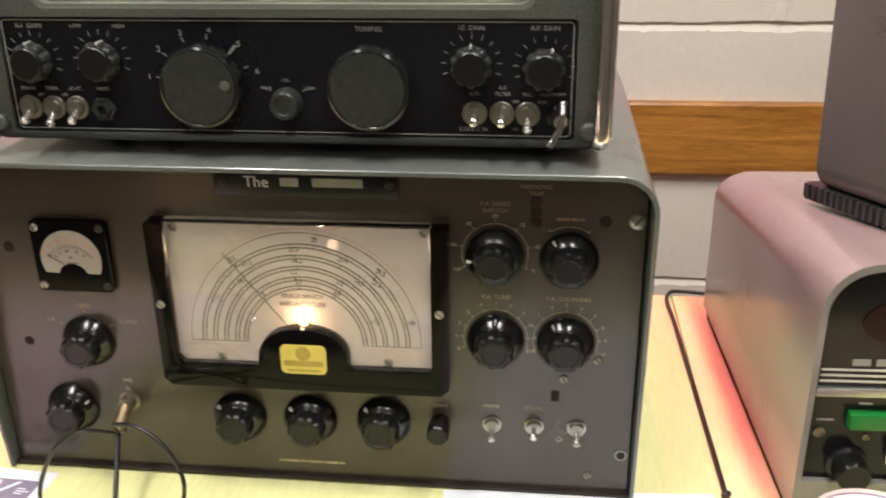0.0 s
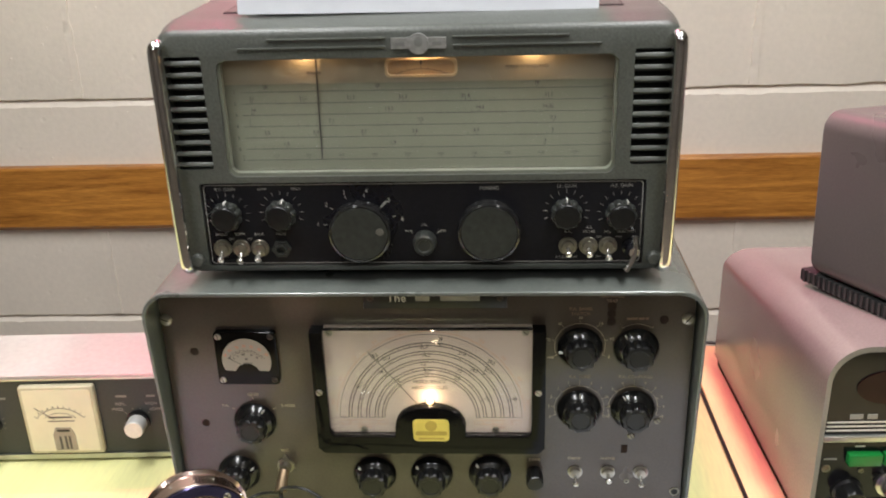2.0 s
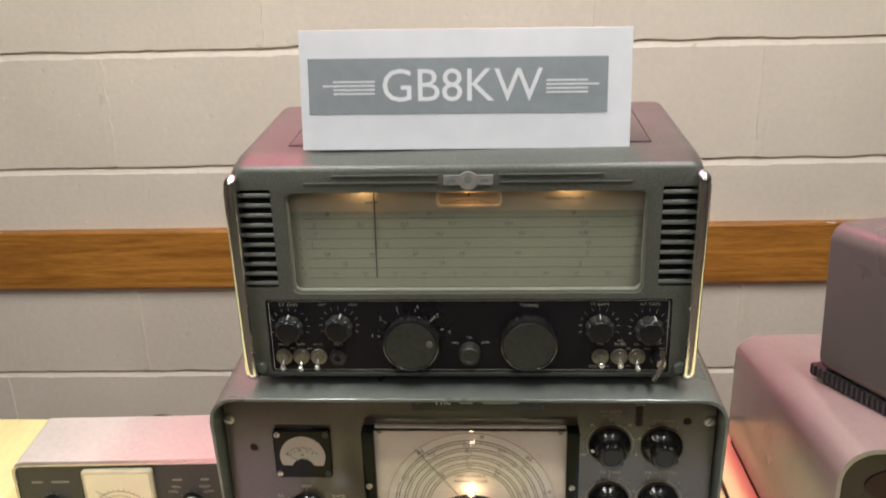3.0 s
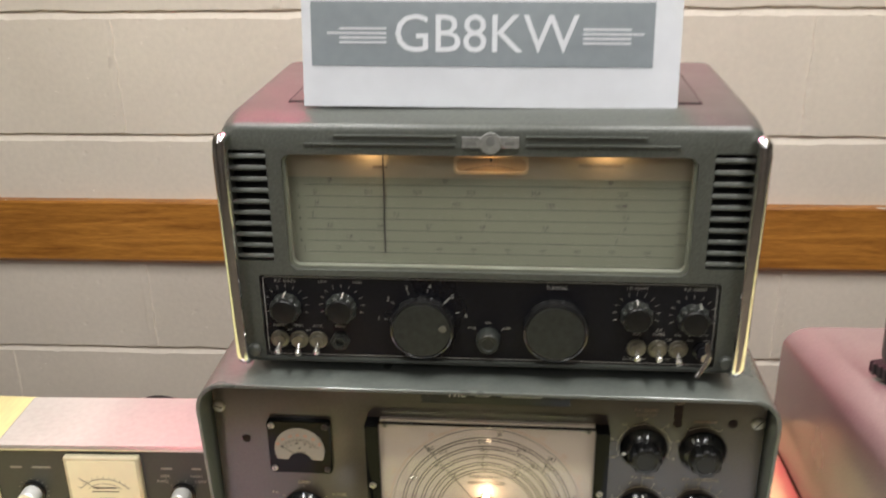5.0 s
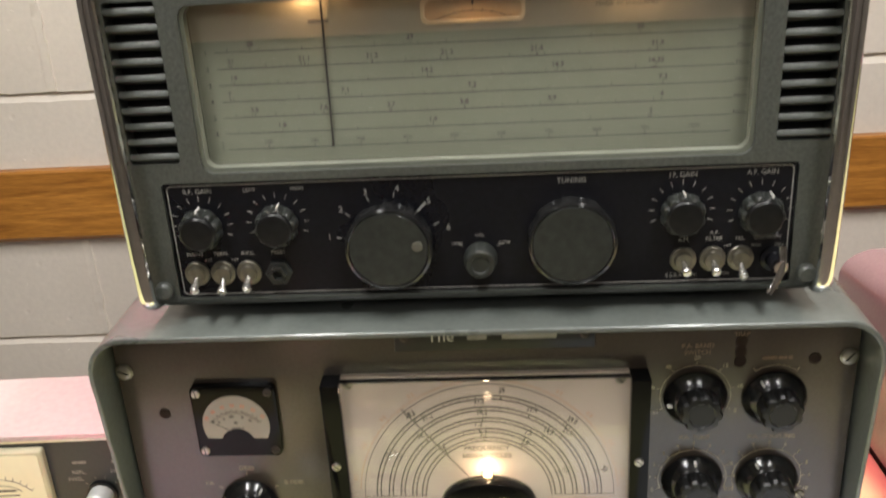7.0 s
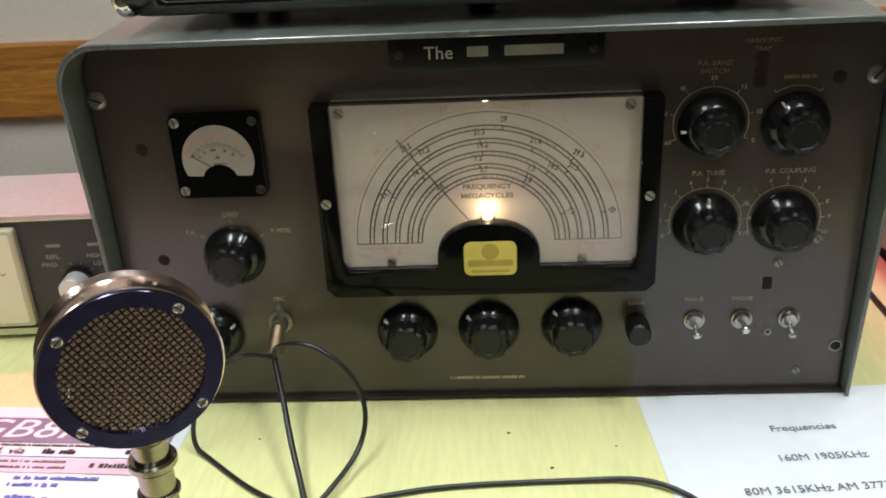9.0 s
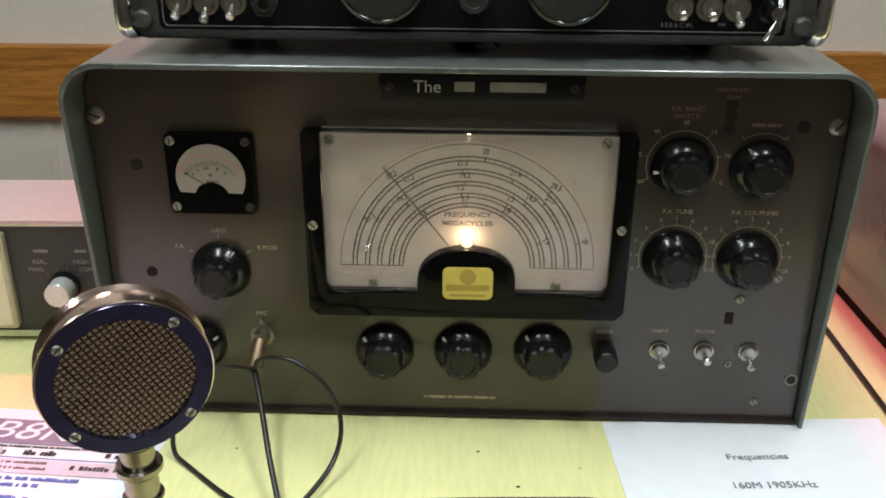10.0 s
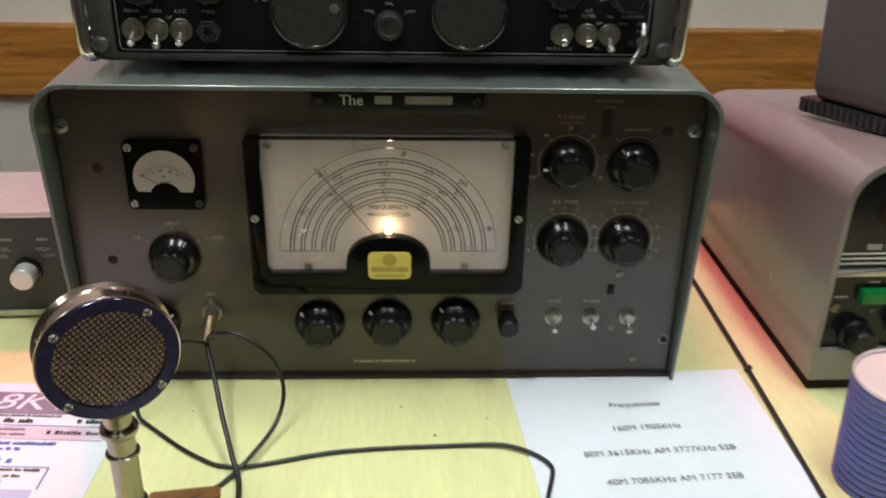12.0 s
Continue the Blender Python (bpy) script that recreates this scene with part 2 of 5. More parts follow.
M = {
    "wall_paint": mat("wall_paint", (0.755, 0.680, 0.592), 0.62, scale=90, var=0.03, bump=0.28, stain=3, stain_var=0.05, rnd=0.008, bump_dist=0.002, place=True, pits=True),
    "mortar": mat("mortar", (0.62, 0.56, 0.49), 0.8, scale=120, var=0.08, bump=0.5),
    "ceiling_paint": mat("ceiling_paint", (0.62, 0.61, 0.58), 0.8, scale=50, var=0.04, bump=0.2),
    # For the added walls out of view: dark, so chrome reflects a dim room.
    "unseen_wall_dark": mat("unseen_wall_dark", (0.24, 0.21, 0.18), 0.8, scale=50, var=0.04, bump=0.2),
    "rail_wood": wood("rail_wood", (0.17, 0.050, 0.006), (0.58, 0.255, 0.045), 0.38),
    "floor": mat("floor", (0.20, 0.17, 0.13), 0.5, scale=20, var=0.15),
    "table": mat("table", (0.78, 0.76, 0.36), 0.42, scale=45, var=0.05, bump=0.04, stain=5, stain_var=0.05, stretch=(6, 0.9, 1)),
    "table_edge": mat("table_edge", (0.06, 0.055, 0.05), 0.6),
    "steel_leg": mat("steel_leg", (0.08, 0.08, 0.085), 0.4, 0.6),
    "kw_panel": mat("kw_panel", (0.053, 0.0405, 0.032), 0.20, scale=420, var=0.08, bump=0.02, spec=0.62, stain=7, stain_var=0.14, bump_dist=0.0004),
    "kw_case": mat("kw_case", (0.108, 0.118, 0.107), 0.32, scale=240, var=0.12, bump=0.14, stain=9, stain_var=0.22, bump_dist=0.0005, spec=0.6, coat=0.32),
    "rx_paint": mat("rx_paint", (0.066, 0.070, 0.061), 0.38, scale=480, var=0.25, bump=0.35, stain=10, stain_var=0.10, bump_dist=0.0005),
    "black_panel": mat("black_panel", (0.007, 0.007, 0.009), 0.30, scale=300, var=0.2, bump=0.02, spec=0.26),
    "bakelite": mat("bakelite", (0.007, 0.007, 0.007), 0.19, scale=200, var=0.3, bump=0.02, spec=0.6),
    "knob_black": mat("knob_black", (0.007, 0.007, 0.007), 0.30, scale=200, var=0.3, bump=0.04, spec=0.35),
    "knob_grey": mat("knob_grey", (0.025, 0.027, 0.024), 0.32, scale=200, var=0.25, bump=0.05, spec=0.4),
    "dark": mat("dark", (0.006, 0.006, 0.006), 0.8),
    "chrome": mat("chrome", (0.78, 0.78, 0.78), 0.10, 1.0, scale=200, var=0.06, bump=0.02, rough_var=0.05),
    "nickel": mat("nickel", (0.38, 0.36, 0.33), 0.30, 1.0, scale=150, var=0.12, bump=0.04),
    "brass": mat("brass", (0.24, 0.175, 0.105), 0.45, 0.8, scale=150, var=0.15, bump=0.05),
    "dull_metal": mat("dull_metal", (0.23, 0.215, 0.17), 0.42, 0.9, scale=200, var=0.2, bump=0.08),
    "copper_chrome": mat("copper_chrome", (0.80, 0.65, 0.58), 0.20, 1.0, scale=80, var=0.08, bump=0.02),
    # Polished front ring: a dark blue reflection is put into its colour.
    "ring_blue_reflection": mat("ring_blue_reflection", (0.105, 0.115, 0.26), 0.17, 1.0, scale=120, var=0.15, bump=0.03),
    "ink_orange": mat("ink_orange", (0.40, 0.235, 0.155), 0.6, bump=0),
    "dial_cream": mat("dial_cream", (0.375, 0.306, 0.256), 0.5, scale=60, var=0.03, bump=0.0, stain=14, stain_var=0.05),
    "dial_green": mat("dial_green", (0.146, 0.152, 0.108), 0.45, scale=60, var=0.02, bump=0.0, stain=8, stain_var=0.04),
    "meter_face": mat("meter_face", (0.33, 0.290, 0.245), 0.5, scale=60, var=0.04, bump=0.0),
    "meter_cream": mat("meter_cream", (0.80, 0.74, 0.55), 0.4, scale=60, var=0.03, bump=0.0),
    "ink": mat("ink", (0.03, 0.027, 0.022), 0.6, bump=0),
    "stem_metal": mat("stem_metal", (0.33, 0.30, 0.25), 0.22, 1.0, scale=120, var=0.12, bump=0.04),
    "ink_mid": mat("ink_mid", (0.055, 0.048, 0.04), 0.6, bump=0),
    "ink_grey": mat("ink_grey", (0.20, 0.20, 0.22), 0.6, bump=0),
    "ink_soft": mat("ink_soft", (0.11, 0.095, 0.08), 0.6, bump=0),
    "ink_red": mat("ink_red", (0.55, 0.20, 0.13), 0.6, bump=0),
    "ink_pale_red": mat("ink_pale_red", (0.66, 0.45, 0.34), 0.6, bump=0),
    "print_white": mat("print_white", (0.62, 0.60, 0.55), 0.5, bump=0, var=0.1),
    "print_gold": mat("print_gold", (0.37, 0.30, 0.20), 0.5, bump=0, var=0.25, scale=300),
    "print_faded": mat("print_faded", (0.19, 0.115, 0.070), 0.5, bump=0, var=0.3, scale=300),
    "label_yellow": mat("label_yellow", (0.62, 0.50, 0.10), 0.4, scale=80, var=0.08, bump=0.02),
    "paper": mat("paper", (0.80, 0.82, 0.85), 0.65, scale=60, var=0.02, bump=0.06, stain=8, stain_var=0.02),
    "sign_card": mat("sign_card", (0.60, 0.612, 0.645), 0.6, scale=60, var=0.02, bump=0.05),
    "sign_grey": mat("sign_grey", (0.215, 0.24, 0.26), 0.6, scale=90, var=0.05, bump=0.02),
    "flyer_purple": mat("flyer_purple", (0.24, 0.20, 0.27), 0.6, bump=0.02),
    "flyer_pink": mat("flyer_pink", (0.66, 0.54, 0.62), 0.6, bump=0.02),
    "flyer_blue": mat("flyer_blue", (0.50, 0.52, 0.70), 0.6, bump=0.02),
    "ink_blue": mat("ink_blue", (0.10, 0.16, 0.45), 0.6, bump=0),
    "cable": mat("cable", (0.012, 0.012, 0.012), 0.4, scale=200, var=0.2, bump=0.1),
    "tan": mat("tan", (0.20, 0.085, 0.025), 0.5, scale=90, var=0.2, bump=0.3),
    "swr_lid": mat("swr_lid", (0.46, 0.49, 0.43), 0.42, scale=160, var=0.06, bump=0.1, stain=9, stain_var=0.06),
    "swr_panel": mat("swr_panel", (0.030, 0.033, 0.033), 0.45, scale=300, var=0.1, bump=0.05),
    "silver_trim": mat("silver_trim", (0.50, 0.50, 0.46), 0.32, 0.9, scale=100, var=0.1, bump=0.03),
    "grey_box": mat("grey_box", (0.22, 0.208, 0.185), 0.20, scale=380, var=0.07, bump=0.04, spec=0.8, stain=8, stain_var=0.07, bump_dist=0.0004),
    "black_gloss": mat("black_gloss", (0.010, 0.010, 0.012), 0.14, bump=0.0, spec=0.28),
    "lens_red": mat("lens_red", (0.020, 0.007, 0.007), 0.2, spec=0.15, bump=0.0),
    "green_key": mat("green_key", (0.010, 0.17, 0.03), 0.3, bump=0.02),
    "cup_blue": mat("cup_blue", (0.13, 0.13, 0.33), 0.55, scale=80, var=0.08, bump=0.1),
    "cup_white": mat("cup_white", (0.62, 0.53, 0.48), 0.5, scale=60, var=0.03, bump=0.02),
    "rubber": mat("rubber", (0.015, 0.015, 0.015), 0.7),
    "dark_plug": mat("dark_plug", (0.031, 0.021, 0.016), 0.85, bump=0.05, spec=0.08),
    "badge_shade": mat("badge_shade", (0.40, 0.29, 0.05), 0.45, bump=0.02),
    "rx_trim": mat("rx_trim", (0.15, 0.16, 0.125), 0.4, bump=0.02),
    "meter_rim": mat("meter_rim", (0.55, 0.50, 0.34), 0.4, bump=0.0),
    "meter_amber": mat("meter_amber", (0.31, 0.215, 0.115), 0.5, bump=0.0),
    "badge_metal": mat("badge_metal", (0.26, 0.26, 0.25), 0.42, 0.3, scale=220, var=0.2, bump=0.1),
    "badge_dull": mat("badge_dull", (0.19, 0.19, 0.185), 0.5, 0.2, bump=0.05),
    "dimple": mat("dimple", (0.09, 0.085, 0.07), 0.4, bump=0.02),
    "satin": mat("satin", (0.56, 0.54, 0.50), 0.24, 0.9, scale=200, var=0.06, bump=0.02),
    "meter_smoke": mat("meter_smoke", (0.36, 0.32, 0.25), 0.4, bump=0.0),
    "rib_rubber": mat("rib_rubber", (0.045, 0.042, 0.040), 0.5),
    "grille_wire": mat("grille_wire", (0.075, 0.068, 0.053), 0.22, 0.85, scale=200, var=0.2, bump=0.0),
    "floor_edge": mat("floor_edge", (0.022, 0.014, 0.011), 0.6),
    # Warm lamp glow on the receiver dial, put into the colour.
    "dial_lamp_tint": mat("dial_lamp_tint", (0.225, 0.200, 0.140), 0.5, scale=60, var=0.03, bump=0.0),
    "surround": mat("surround", (0.003, 0.003, 0.003), 0.12, bump=0.0, spec=0.12),
    "print_dim": mat("print_dim", (0.27, 0.262, 0.24), 0.5, bump=0, var=0.15),
    "screw_dark": mat("screw_dark", (0.05, 0.04, 0.035), 0.4, 0.6, bump=0.05),
    "knob_gloss": mat("knob_gloss", (0.012, 0.012, 0.012), 0.14, bump=0.03),
    "amber_rim": mat("amber_rim", (0.40, 0.32, 0.20), 0.4, bump=0.0),
    "print_faint": mat("print_faint", (0.22, 0.21, 0.19), 0.5, bump=0, var=0.15),
    # Loudspeaker grey, darkened for the shade on its left face.
    "speaker_grey_shaded": mat("speaker_grey_shaded", (0.105, 0.095, 0.088), 0.32, scale=380, var=0.07, bump=0.06, stain=8, stain_var=0.07),
    "knob_white": mat("knob_white", (0.72, 0.71, 0.68), 0.35, 0.35, scale=200, var=0.05, bump=0.02),
    "clear": glass("clear"),
    "lamp_glow": glow("lamp_glow", (1.0, 0.72, 0.35), 6.0),
    "tube_glow": glow("tube_glow", (1.0, 0.95, 0.85), 2.0),
    "tube_body": mat("tube_body", (0.75, 0.75, 0.73), 0.5),
}

# ---- mesh helpers ----
ORG = {}
PRINTED = ("scale", "dial_print", "scale_lines", "meter_print", "outer_marks", "outer_arc", "metre_boxes", "lettering", "wing_stripes", "pinstripe", "meter_lettering", "badge_lettering")


def thing(name, at, label, category, group="", kind=""):
    o = new(name)
    o.location = at
    o.empty_display_size = 0.02
    ORG[o] = Vector(at)
    return tagged(o, label, category, group, kind)


def mesh_of(name, bm, material, smooth=24):
    bmesh.ops.recalc_face_normals(bm, faces=bm.faces)
    me = bpy.data.meshes.new(name)
    bm.to_mesh(me)
    bm.free()
    me.materials.append(M[material])
    if smooth:
        me.polygons.foreach_set("use_smooth", [True] * len(me.polygons))
        me.set_sharp_from_angle(angle=radians(smooth))
    return me


def part(name, bm, material, parent, label="", at=None, turn=(0, 0, 0), smooth=24):
    """One mesh object under a thing or part. Without at the mesh is in room coordinates; with at it is about that place."""
    me = bm if isinstance(bm, bpy.types.Mesh) else None
    if me is None:
        if at is None:
            bmesh.ops.translate(bm, vec=-ORG[parent], verts=bm.verts)
        me = mesh_of(name, bm, material, smooth)
    o = new(name, me)
    o.parent = parent
    place = Vector(at) if at is not None else ORG[parent]
    o.location = place - ORG[parent]
    o.rotation_euler = [radians(a) for a in turn]
    ORG[o] = place
    if label:
        o["label"] = label
    if name in PRINTED:
        o["kind"] = "stuff"
    return o


def solid(name, bm, material, label, category, group="", kind="", at=(0, 0, 0)):
    o = new(name, mesh_of(name, bm, material))
    o.location = at
    ORG[o] = Vector(at)
    return tagged(o, label, category, group, kind)


def box(x0, x1, y0, y1, z0, z1, bevel=0.0, seg=2, bm=None):
    bm = bm or bmesh.new()
    r = bmesh.ops.create_cube(bm, size=1, matrix=Matrix.Translation(((x0 + x1) / 2, (y0 + y1) / 2, (z0 + z1) / 2)) @ Matrix.Diagonal((x1 - x0, y1 - y0, z1 - z0, 1)))
    if bevel:
        es = list({e for v in r["verts"] for e in v.link_edges})
        bmesh.ops.bevel(bm, geom=es, offset=bevel, segments=seg, profile=0.5, affect="EDGES")
    return bm


def rr(x0, x1, z0, z1, r, n=6):
    """Rounded rectangle, counter-clockwise, as (x, z). r: one radius, or four from lower left round."""
    rs = r if isinstance(r, (tuple, list)) else (r,) * 4
    out = []
    for (cx, cz, a0), q in zip(((x0, z0, 180), (x1, z0, 270), (x1, z1, 0), (x0, z1, 90)), rs):
        mx = cx + q if cx == x0 else cx - q
        mz = cz + q if cz == z0 else cz - q
        for k in range(n + 1):
            a = radians(a0 + 90 * k / n)
            out.append((mx + q * math.cos(a), mz + q * math.sin(a)))
    return out


def ellipse(cx, cz, a, b=None, n=32):
    b = b or a
    return [(cx + a * math.cos(2 * math.pi * k / n), cz + b * math.sin(2 * math.pi * k / n)) for k in range(n)]


def ring_verts(bm, pts, y):
    return [bm.verts.new((x, y, z)) for x, z in pts]


def bridge(bm, a, b):
    n = len(a)
    for k in range(n):
        bm.faces.new((a[k], a[(k + 1) % n], b[(k + 1) % n], b[k]))


def loft(loops, cap0=True, cap1=True, bm=None):
    """Loops of (points, y) joined by quads."""
    bm = bm or bmesh.new()
    vs = [ring_verts(bm, p, y) for p, y in loops]
    for a, b in zip(vs, vs[1:]):
        bridge(bm, a, b)
    if cap0:
        bm.faces.new(vs[0])
    if cap1:
        bm.faces.new(vs[-1])
    return bm


def prism(pts, y0, y1, bm=None, ch=0.0, inset=None):
    if ch and inset:
        return loft([(inset, y0), (pts, y0 + ch), (pts, y1)], bm=bm)
    return loft([(pts, y0), (pts, y1)], bm=bm)


def holed(outer, holes, y0, y1, lead=()):
    """A plate with openings right through it; lead: further loops (points, y) from its rim backwards."""
    bm = bmesh.new()
    rims, edges = [], []
    for pts in (outer, *holes):
        vs = ring_verts(bm, pts, y0)
        rims.append(vs)
        edges += [bm.edges.new((vs[k], vs[(k + 1) % len(vs)])) for k in range(len(vs))]
    bmesh.ops.triangle_fill(bm, use_beauty=True, use_dissolve=False, edges=edges)
    for vs, pts in zip(rims[1:], holes):
        bridge(bm, vs, ring_verts(bm, pts, y1))
    prev = rims[0]
    for pts, y in (lead or ((outer, y1),)):
        cur = ring_verts(bm, pts, y)
        bridge(bm, prev, cur)
        prev = cur
    return bm


def lathe(profile, n=32, lobes=0, depth=0.0, lo=0.0, hi=1e9):
    """Turned about -y: (radius, distance in front). Between lo and hi the radius has flutes."""
    bm = bmesh.new()
    rings = []
    for r, h in profile:
        ring = []
        for k in range(n):
            a = 2 * math.pi * k / n
            q = r * (1 - depth * (0.5 + 0.5 * math.cos(lobes * a)) ** 2) if lobes and lo <= h <= hi else r
            ring.append(bm.verts.new((q * math.cos(a), -h, q * math.sin(a))))
        rings.append(ring)
    for a, b in zip(rings, rings[1:]):
        bridge(bm, a, b)
    bm.faces.new(rings[0])
    bm.faces.new(rings[-1])
    return bm


def smooth_path(pts, step=8):
    out, P = [], [Vector(p) for p in pts]
    P = [2 * P[0] - P[1], *P, 2 * P[-1] - P[-2]]
    for a, b, c, d in zip(P, P[1:], P[2:], P[3:]):
        for k in range(step):
            t = k / step
            out.append(0.5 * (2 * b + (c - a) * t + (2 * a - 5 * b + 4 * c - d) * t * t + (3 * b - a - 3 * c + d) * t ** 3))
    out.append(P[-2])
    return out


def tube(pts, r, n=10, flat=1.0, bm=None, smooth=True):
    bm = bm or bmesh.new()
    pts = smooth_path(pts) if smooth else [Vector(p) for p in pts]
    side, rings = None, []
    for k, p in enumerate(pts):
        d = (pts[min(k + 1, len(pts) - 1)] - pts[max(k - 1, 0)]).normalized()
        side = (Vector((1, 0, 0)) if abs(d.x) < 0.9 else Vector((0, 0, 1))) if side is None else side
        side = (side - d * side.dot(d)).normalized()
        up = d.cross(side)
        q = r[k] if isinstance(r, list) else r
        rings.append([bm.verts.new(p + side * q * math.cos(2 * math.pi * j / n) + up * q * flat * math.sin(2 * math.pi * j / n)) for j in range(n)])
    for a, b in zip(rings, rings[1:]):
        bridge(bm, a, b)
    bm.faces.new(rings[0]), bm.faces.new(rings[-1])
    return bm


def line(bm, x0, z0, x1, z1, y, w, t=0.0002):
    """A thin printed stroke on an upright face."""
    d = Vector((x1 - x0, 0, z1 - z0))
    q = Vector((-d.z, 0, d.x)).normalized() * w / 2
    a, b = Vector((x0, y, z0)), Vector((x1, y, z1))
    f = [bm.verts.new(p - Vector((0, t, 0))) for p in (a - q, b - q, b + q, a + q)]
    k = [bm.verts.new(p) for p in (a - q, b - q, b + q, a + q)]
    bm.faces.new(f)
    bridge(bm, f, k)
    return bm


def arc(bm, cx, cz, r, a0, a1, y, w, n=40, t=0.0002):
    for k in range(n):
        p, q = radians(a0 + (a1 - a0) * k / n), radians(a0 + (a1 - a0) * (k + 1) / n)
        line(bm, cx + r * math.cos(p), cz + r * math.sin(p), cx + r * math.cos(q), cz + r * math.sin(q), y, w, t)
    return bm


def ticks(bm, cx, cz, r0, r1, angles, y, w):
    for a in angles:
        c, s = math.cos(radians(a)), math.sin(radians(a))
        line(bm, cx + r0 * c, cz + r0 * s, cx + r1 * c, cz + r1 * s, y, w)
    return bm


def text(body, size, at, material, parent, name="lettering", flat=False, turn=0.0, wide=1.0, align="CENTER", bold=0.0, slant=0.0):
    """Printed words, facing the front (or lying on the table), as one mesh part."""
    c = bpy.data.curves.new("words", "FONT")
    c.body, c.size, c.extrude, c.align_x, c.align_y, c.offset = body, size, 0.0001, align, "CENTER", bold
    c.shear = slant
    c.resolution_u = 3
    tmp = bpy.data.objects.new("words", c)
    me = bpy.data.meshes.new_from_object(tmp)
    bpy.data.objects.remove(tmp)
    bpy.data.curves.remove(c)
    m = (Euler((0, 0, radians(turn))) if flat else Euler((radians(90), 0, 0))).to_matrix().to_4x4() @ (Matrix.Identity(4) if flat else pose(0, 0, 0, 0, 0, turn)) @ Matrix.Diagonal((wide, 1, 1, 1))
    me.transform(m)
    me.materials.clear()
    me.materials.append(M[material])
    o = new(name, me)
    o.parent = parent
    ORG[o] = Vector(at)
    o.location = Vector(at) - ORG[parent]
    return o


def bars(words, x, z, h, y, material, parent, name="lettering", centre=True, gap=0.35):
    """Unreadable print: a bar for each word, widths in letters."""
    w = h * 0.62
    total = sum(words) * w + (len(words) - 1) * gap * 2 * w
    p = x - total / 2 if centre else x
    bm = bmesh.new()
    for k in words:
        box(p, p + k * w, y - 0.0002, y, z - h / 2, z + h / 2, bm=bm)
        p += k * w + gap * 2 * w
    return part(name, bm, material, parent)


# ---- room ----
floor = solid("floor", box(-3.2, 3.2, -4.2, WALL + 0.2, -0.1, 0), "floor", "brown worn hall floor under the tables", "floor", kind="structure")
ceiling = solid("ceiling", box(-3.2, 3.2, -4.2, WALL + 0.2, 2.6, 2.7), "ceiling_paint", "plain white plastered ceiling over the hall", "ceiling", kind="structure")
# Three walls added out of view; their dark tan dims what the metal reflects.
wall_west = solid("wall_west", box(-3.2, -3.0, -4.0, WALL + 0.1, 0, 2.6), "unseen_wall_dark", "unseen side wall added to close the hall, dark tan", "wall", kind="structure")
wall_east = solid("wall_east", box(3.0, 3.2, -4.0, WALL + 0.1, 0, 2.6), "unseen_wall_dark", "unseen side wall added to close the hall, dark tan", "wall", kind="structure")
wall_south = solid("wall_south", box(-3.2, 3.2, -4.2, -4.0, 0, 2.6), "unseen_wall_dark", "unseen end wall added to close the hall, dark tan", "wall", kind="structure")
wall_north = solid("wall_north", box(-3.2, 3.2, WALL + 0.013, WALL + 0.2, 0, 2.6), "mortar", "cream painted concrete block wall behind the radios", "wall", kind="structure")
YAW = radians(0.9)  # the wall stands slightly askew to the tables
for tx_, ty_, watts in TUBES:
    t_ = thing("ceiling_light", (tx_, ty_, 2.6), "white ceiling light with a long diffuser", "ceiling light", "ceiling lights")
    part("housing", box(tx_ - 0.1, tx_ + 0.1, ty_ - 0.63, ty_ + 0.63, 2.53, 2.6, 0.01), "tube_body", t_)
    part("diffuser", box(tx_ - 0.08, tx_ + 0.08, ty_ - 0.60, ty_ + 0.60, 2.505, 2.53, 0.005), "tube_glow", t_)

# ---- tables ----


def trestle_table(x0, x1, y0, y1, label):
    t = thing("table", ((x0 + x1) / 2, (y0 + y1) / 2, 0), label, "table", "tables along the wall")
    part("tabletop", box(x0, x1, y0, y1, TOP - 0.022, TOP, 0.0015), "table", t, "pale yellow tabletop")
    part("apron", box(x0 + 0.05, x1 - 0.05, y0 + 0.05, y1 - 0.05, TOP - 0.07, TOP - 0.022), "table_edge", t)
    for lx in (x0 + 0.07, x1 - 0.07):
        for ly in (y0 + 0.08, y1 - 0.08):
            part("leg", box(lx - 0.015, lx + 0.015, ly - 0.015, ly + 0.015, 0, TOP - 0.07, 0.003), "steel_leg", t)
    return t


trestle_table(-1.49, 0.3310, -0.36, 0.370, "pale yellow topped table carrying the radios")
trestle_table(0.3320, 2.13, -0.36, 0.370, "pale yellow topped table butted against another")

# ---- transmitter on the table ----
tr = thing("radio_transmitter", (KX, 0.16, TOP), "old grey valve radio transmitter with a lit half-round dial", "radio transmitter")
PZ0, PZ1 = TOP + 0.003, TOP + 0.267
HALF, LIPY = 0.2535, -0.031


def wrap(half, top, r):
    """The bent sheet's line from one lower edge over the top to the other."""
    low = PZ0 - 0.001
    return [(KX + half, low)] + [(KX + half, low + (top - r - low) * k / 40) for k in range(1, 40)] + rr(KX - half, KX + half, low, top, (0, 0, r, r), 8)[18:] + [(KX - half, low + (top - r - low) * k / 40) for k in range(39, 0, -1)] + [(KX - half, low)]


def lip(x, z):
    """The cheeks slope back towards the table; their edges are knocked and dented."""
    side = 3.0 if x > KX else 9.0
    dent = 0.0006 * noise.noise(Vector((side, 2.0, z * 60))) + 0.0009 * max(0.0, noise.noise(Vector((side, 7.0, z * 150))) - 0.1)
    return -0.010 - 0.021 * min(1.0, max(0.0, (z - PZ0) / 0.235)) + dent


